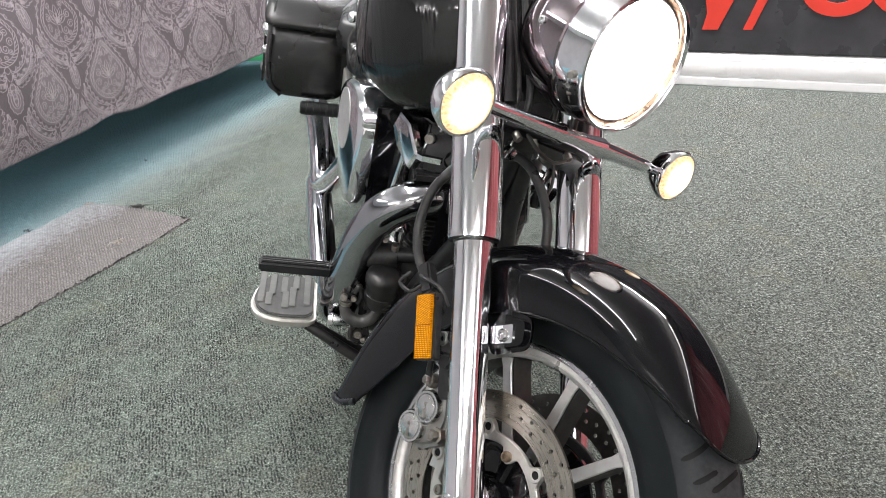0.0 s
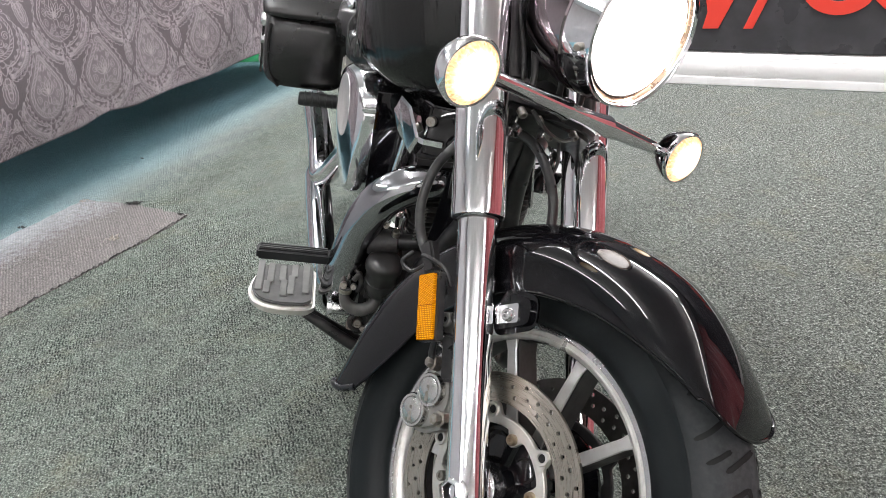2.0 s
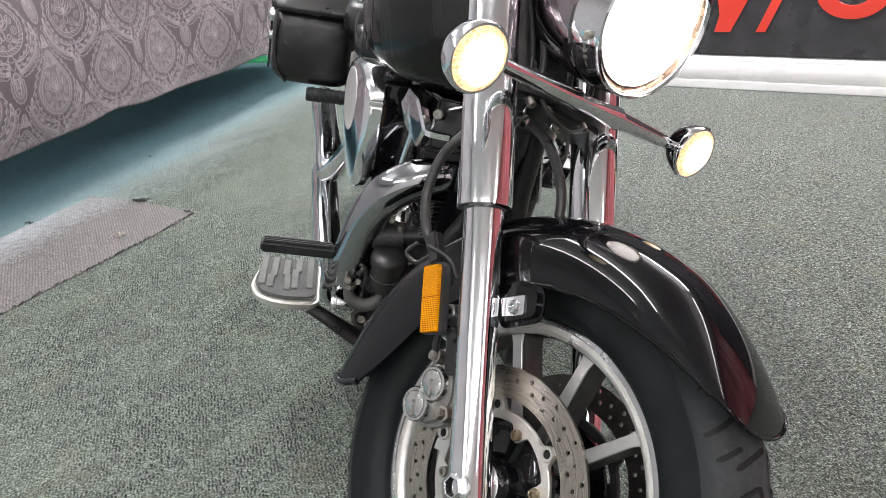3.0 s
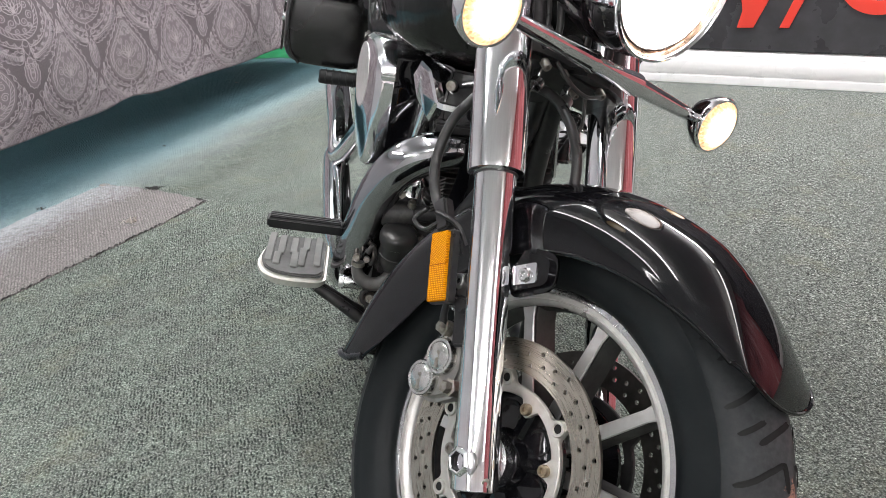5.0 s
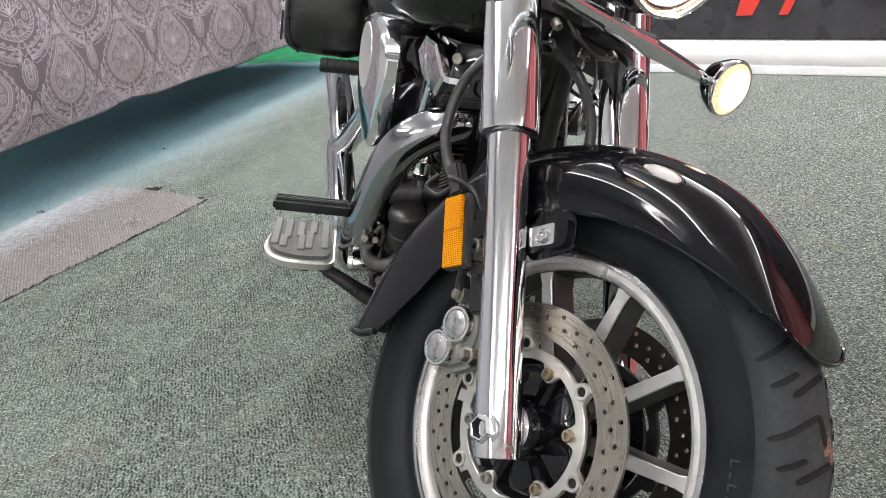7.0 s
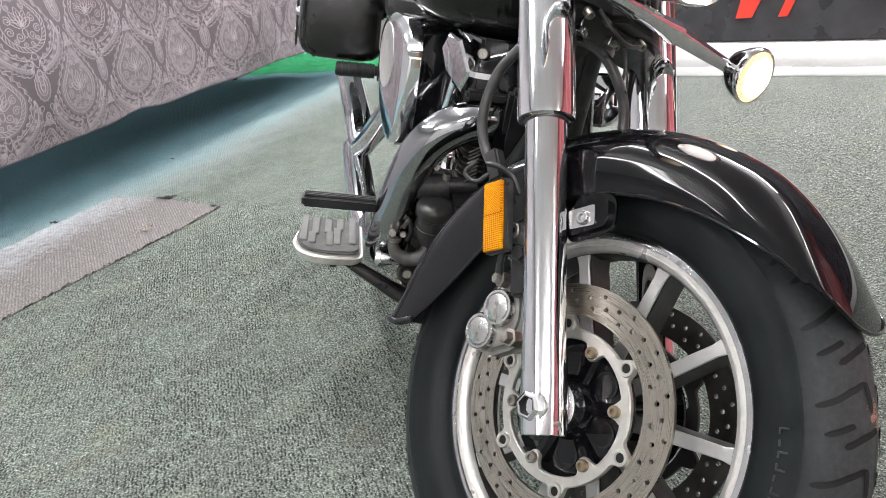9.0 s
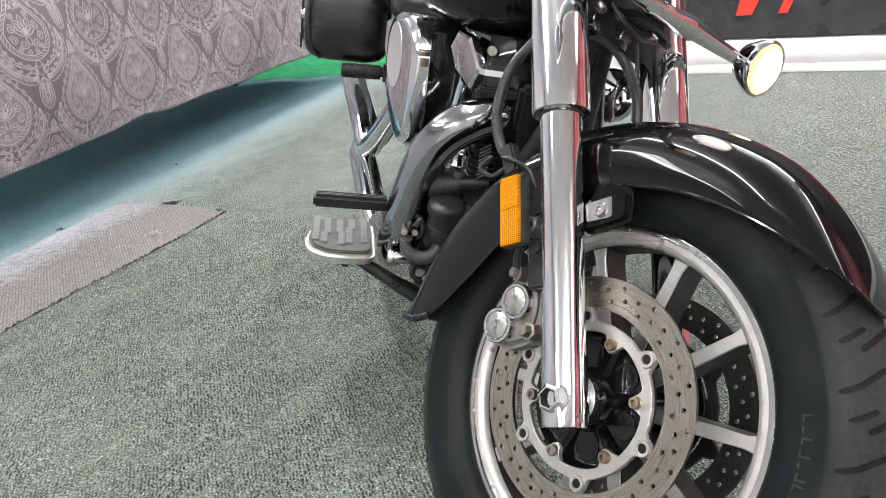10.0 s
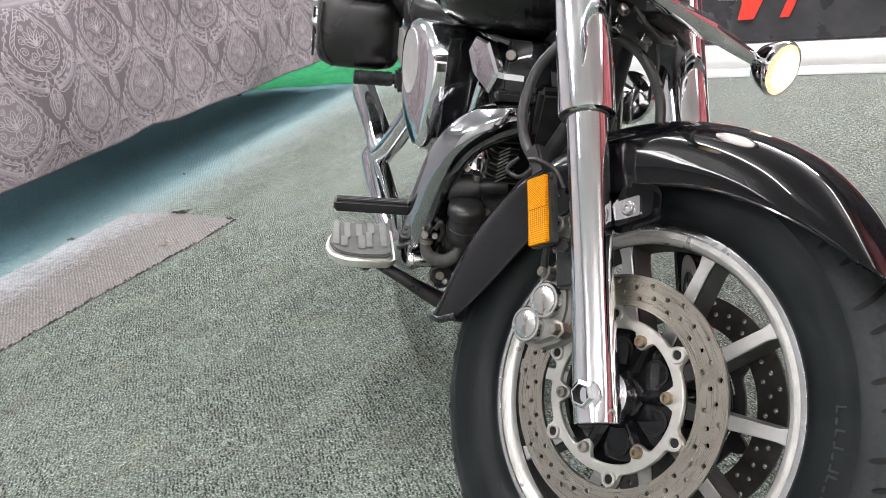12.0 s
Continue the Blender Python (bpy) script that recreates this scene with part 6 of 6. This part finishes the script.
for p, d, r in (((0.233, -0.553, 0.330), (0.1, 1, 0.2), 0.007), ((0.214, -0.550, 0.330), (0.1, 1, 0.2), 0.006), ((0.198, -0.548, 0.255), (0.1, 1, 0.1), 0.009), ((0.212, -0.552, 0.246), (0.1, 1, 0.1), 0.008), ((0.186, -0.550, 0.242), (0.2, 1, 0.2), 0.006),
                ((0.168, -0.548, 0.462), (0.3, 1, 0.1), 0.0055), ((0.125, -0.545, 0.385), (0.1, 1, 0.1), 0.007), ((0.205, -0.560, 0.352), (0.1, 1, 0.2), 0.006), ((0.146, -0.548, 0.345), (0.1, 1, 0.2), 0.006)):
    bpart("engine_bolt", lathe([(0.0, r * 0.4), (r * 0.5, r * 0.4), (r * 0.5, r * 0.9), (r * 0.85, r * 0.9), (r, r * 0.6), (r, -r)], p, d, 12), BOLT)
bpart("thin_pipe", tube(spline([(0.214, -0.553, 0.342), (0.206, -0.552, 0.356), (0.200, -0.556, 0.336), (0.206, -0.556, 0.318)], 5), 0.005, 10), ENGINE_BLACK)
bpart("thin_pipe", tube(spline([(0.204, -0.552, 0.268), (0.214, -0.548, 0.262), (0.210, -0.546, 0.246), (0.196, -0.55, 0.238)], 5), 0.0045, 10), ENGINE_BLACK)
bpart("pipe_bracket", block(0.035, 0.016, 0.05, Matrix.Translation((0.192, -0.566, 0.248)) @ Matrix.Rotation(radians(14), 4, "Y"), 0.004), BLACK)
bpart("fitting_block", block(0.03, 0.03, 0.05, pose(0.182, -0.575, 0.325), 0.006), ENGINE_BLACK)
bpart("steel_fitting", lathe([(0.0, 0.020), (0.010, 0.020), (0.0115, 0.018), (0.0115, -0.012), (0.014, -0.013), (0.014, -0.022), (0.0, -0.024)], (0.236, -0.558, 0.277), (-1, 0.1, 0.05), 22), CHROME_DULL, label="dull chrome pipe fitting")
bell = bpart("pushrod_bell", lathe([(0.012, 0.034), (0.014, 0.020), (0.022, 0.012), (0.026, 0.008), (0.026, 0.002), (0.022, 0.0), (0.0225, -0.014), (0.024, -0.016)], (0.149, -0.565, 0.480), (-0.10, 0.15, 1), 28), CHROME, label="chrome pushrod bell")
bpart("gusset", slab([(0.094, 0.455), (0.072, 0.455), (0.040, 0.60), (0.052, 0.66), (0.070, 0.60)], 0.012, Matrix.Translation((0, -0.515, 0)) @ Matrix(((1, 0, 0, 0), (0, 0, -1, 0), (0, 1, 0, 0), (0, 0, 0, 1))), 0.003), PAINT, label="black flat frame gusset")
bpart("lower_rail", tube(spline([(0.300, -0.575, 0.250), (0.262, -0.57, 0.232), (0.215, -0.565, 0.205), (0.16, -0.56, 0.178)], 5), [0.008, 0.011, 0.012, 0.013], 14), BLACK, label="black lower rail")
for k in range(9):
    bpart("cooler_fin", block(0.022, 0.004, 0.002, pose(0.108, -0.53 - 0.0012 * k, 0.505 - 0.007 * k, 0, 30, 0), 0.0), CAST)

# frame tubes
for sgn in (1, -1):
    bpart("frame_tube", tube(spline([(-0.004 + 0.012 * sgn, -0.31, 0.80), (-0.014 + 0.014 * sgn, -0.40, 0.66), (-0.004 + 0.045 * sgn, -0.49, 0.50), (0.105 * sgn, -0.535, 0.36), (0.115 * sgn, -0.56, 0.22), (0.125 * sgn, -0.62, 0.16), (0.13 * sgn, -0.80, 0.14), (0.13 * sgn, -1.2, 0.15)], 6), 0.0165, 14), BLACK, label="black frame tube")
    bpart("upper_tube", tube([(0.03 * sgn, -0.36, 0.72), (0.05 * sgn, -0.62, 0.70), (0.06 * sgn, -0.9, 0.66)], 0.012, 12), BLACK)
cooler = bpart("oil_cooler", block(0.07, 0.03, 0.26, Matrix.Translation((0.035, -0.53, 0.50)) @ Matrix.Rotation(radians(-18), 4, "X"), 0.008), BLACK, label="black ribbed oil cooler")
for k in range(16):
    bpart("rib", block(0.074, 0.004, 0.004, Matrix.Translation((0.035, -0.512 - 0.0042 * k, 0.60 - 0.013 * k)), 0.0), BLACK, cooler)

# footboard and brake pedal
def board(x0, x1):
    out = [(x0, -0.700), (x0, -0.545), (x0 + 0.012, -0.530), (x0 + 0.06, -0.524), (x1 - 0.035, -0.530), (x1 - 0.012, -0.548), (x1, -0.59), (x1 - 0.006, -0.64), (x1 - 0.022, -0.69), (x1 - 0.045, -0.703)]
    return rounded(out, 0.014, 4)


BOARD_M = Matrix.Translation((0, -0.54, 0.277)) @ Matrix.Rotation(radians(-2), 4, "X") @ Matrix.Translation((0, 0.54, 0))
fb = bpart("footboard", slab(board(0.283, 0.413), 0.02, BOARD_M, 0.006, 3), CARRIER, label="silver-rimmed footboard with a grooved rubber pad")
pad_out = [(0.348 + (x - 0.348) * 0.90, -0.615 + (y + 0.615) * 0.93) for x, y in board(0.283, 0.413)]
pad = bpart("rubber_pad", slab(pad_out, 0.008, BOARD_M @ pose(0, 0, 0.012), 0.003, 2), PAD_RUBBER, fb, "grey-black rubber pad")
for k, x in enumerate((0.303, 0.326, 0.349, 0.372, 0.393)):
    y0 = -0.556 - 0.008 * abs(k - 2)
    cut = y0 - (0.050, 0.074, 0.062, 0.046, 0.070)[k]
    step = (0.0, 0.005, -0.004, 0.005, 0.0)[k]
    front = rounded([(x + step - 0.0066, cut - 0.003), (x + step + 0.0066, cut - 0.003), (x + step + 0.0066, y0), (x + step - 0.0066, y0)], 0.004, 3)
    rear = rounded([(x - 0.0066, y0 - 0.126), (x + 0.0066, y0 - 0.126), (x + 0.0066, cut + 0.003), (x - 0.0066, cut + 0.003)], 0.004, 3)
    bpart("pad_rib", join(*[slab(o, 0.0045, BOARD_M @ pose(0, 0, 0.0172), 0.0012, 1) for o in (front, rear)]), DUSTY_RUBBER, pad)
bpart("board_bracket", join(tube(spline([(0.335, -0.60, 0.262), (0.30, -0.60, 0.245), (0.22, -0.59, 0.205), (0.14, -0.58, 0.175)], 5), [0.008, 0.011, 0.014, 0.014], 12), block(0.02, 0.05, 0.03, pose(0.335, -0.60, 0.258), 0.004)), BLACK, fb)
pedal = bpart("brake_pedal", slab(rounded([(0.262, -0.612), (0.402, -0.612), (0.402, -0.578), (0.262, -0.578)], 0.008), 0.022, pose(0, 0, 0.367), 0.005, 3), RUBBER, label="black rubber-covered brake pedal")
bpart("pedal_rib", join(*[block(0.128, 0.005, 0.003, pose(0.332, -0.587 - 0.0085 * k, 0.3785), 0.001, 1) for k in range(3)]), RUBBER, pedal)
bpart("pedal_arm", join(tube(spline([(0.275, -0.60, 0.36), (0.272, -0.60, 0.33), (0.262, -0.61, 0.29), (0.25, -0.66, 0.24)], 5), [0.010, 0.009, 0.009, 0.012], 12),
                        lathe([(0.0, 0.005), (0.006, 0.005), (0.008, 0.0), (0.008, -0.012)], (0.262, -0.587, 0.366), (0, 1, 0.2), 12)), CHROME_DULL, pedal)
bpart("brake_link", tube([(0.262, -0.585, 0.36), (0.256, -0.575, 0.31), (0.255, -0.575, 0.26)], 0.0045, 8), CHROME_DULL, pedal)

# rear wheel, mostly hidden
bpart("rear_wheel", lathe([(0.20, -0.05), (0.22, -0.07), (0.26, -0.085), (0.30, -0.075), (0.325, -0.04), (0.33, 0.0), (0.325, 0.04), (0.30, 0.075), (0.26, 0.085), (0.22, 0.07), (0.20, 0.05)], (0, -1.72, 0.325), (1, 0, 0), 64, closed=True), RUBBER, label="black rear tyre")
bpart("rear_fender", ellipsoid_ring(0, 0, 0, [(-1.4, 0.10, 0.55, 0.72, 0.7), (-1.5, 0.12, 0.56, 0.74, 0.7), (-1.7, 0.12, 0.58, 0.75, 0.7), (-1.95, 0.12, 0.45, 0.70, 0.7), (-2.1, 0.11, 0.30, 0.55, 0.7)], 24), PAINT, label="black rear fender")
bpart("side_stand", tube([(-0.16, -0.85, 0.17), (-0.25, -0.80, 0.02), (-0.26, -0.79, 0.0)], [0.014, 0.012, 0.02], 12), BLACK)

# horn between the fork legs, with its bracket
horn = bpart("horn", lathe([(0.0, 0.014), (0.014, 0.014), (0.030, 0.010), (0.041, 0.007), (0.046, 0.0), (0.044, -0.016), (0.028, -0.036), (0.0, -0.040)], (-0.092, -0.51, 0.618), (0.55, 0.80, 0.15), 36), CHROME, label="round chrome horn")
for k in range(3):
    bpart("grille_slot", block(0.003, 0.034 - 0.006 * abs(k - 1), 0.0035, Matrix.Translation((-0.084, -0.497, 0.630 - 0.011 * k)) @ Matrix.Rotation(radians(-56), 4, "Z"), 0.001, 1), DARK, horn)
bpart("horn_rod", tube([(-0.045, -0.44, 0.70), (-0.058, -0.45, 0.63), (-0.070, -0.46, 0.56)], 0.0045, 10), CHROME_DULL, horn)
bpart("horn_bracket", block(0.02, 0.012, 0.10, pose(-0.07, -0.52, 0.68), 0.003), BLACK, horn)
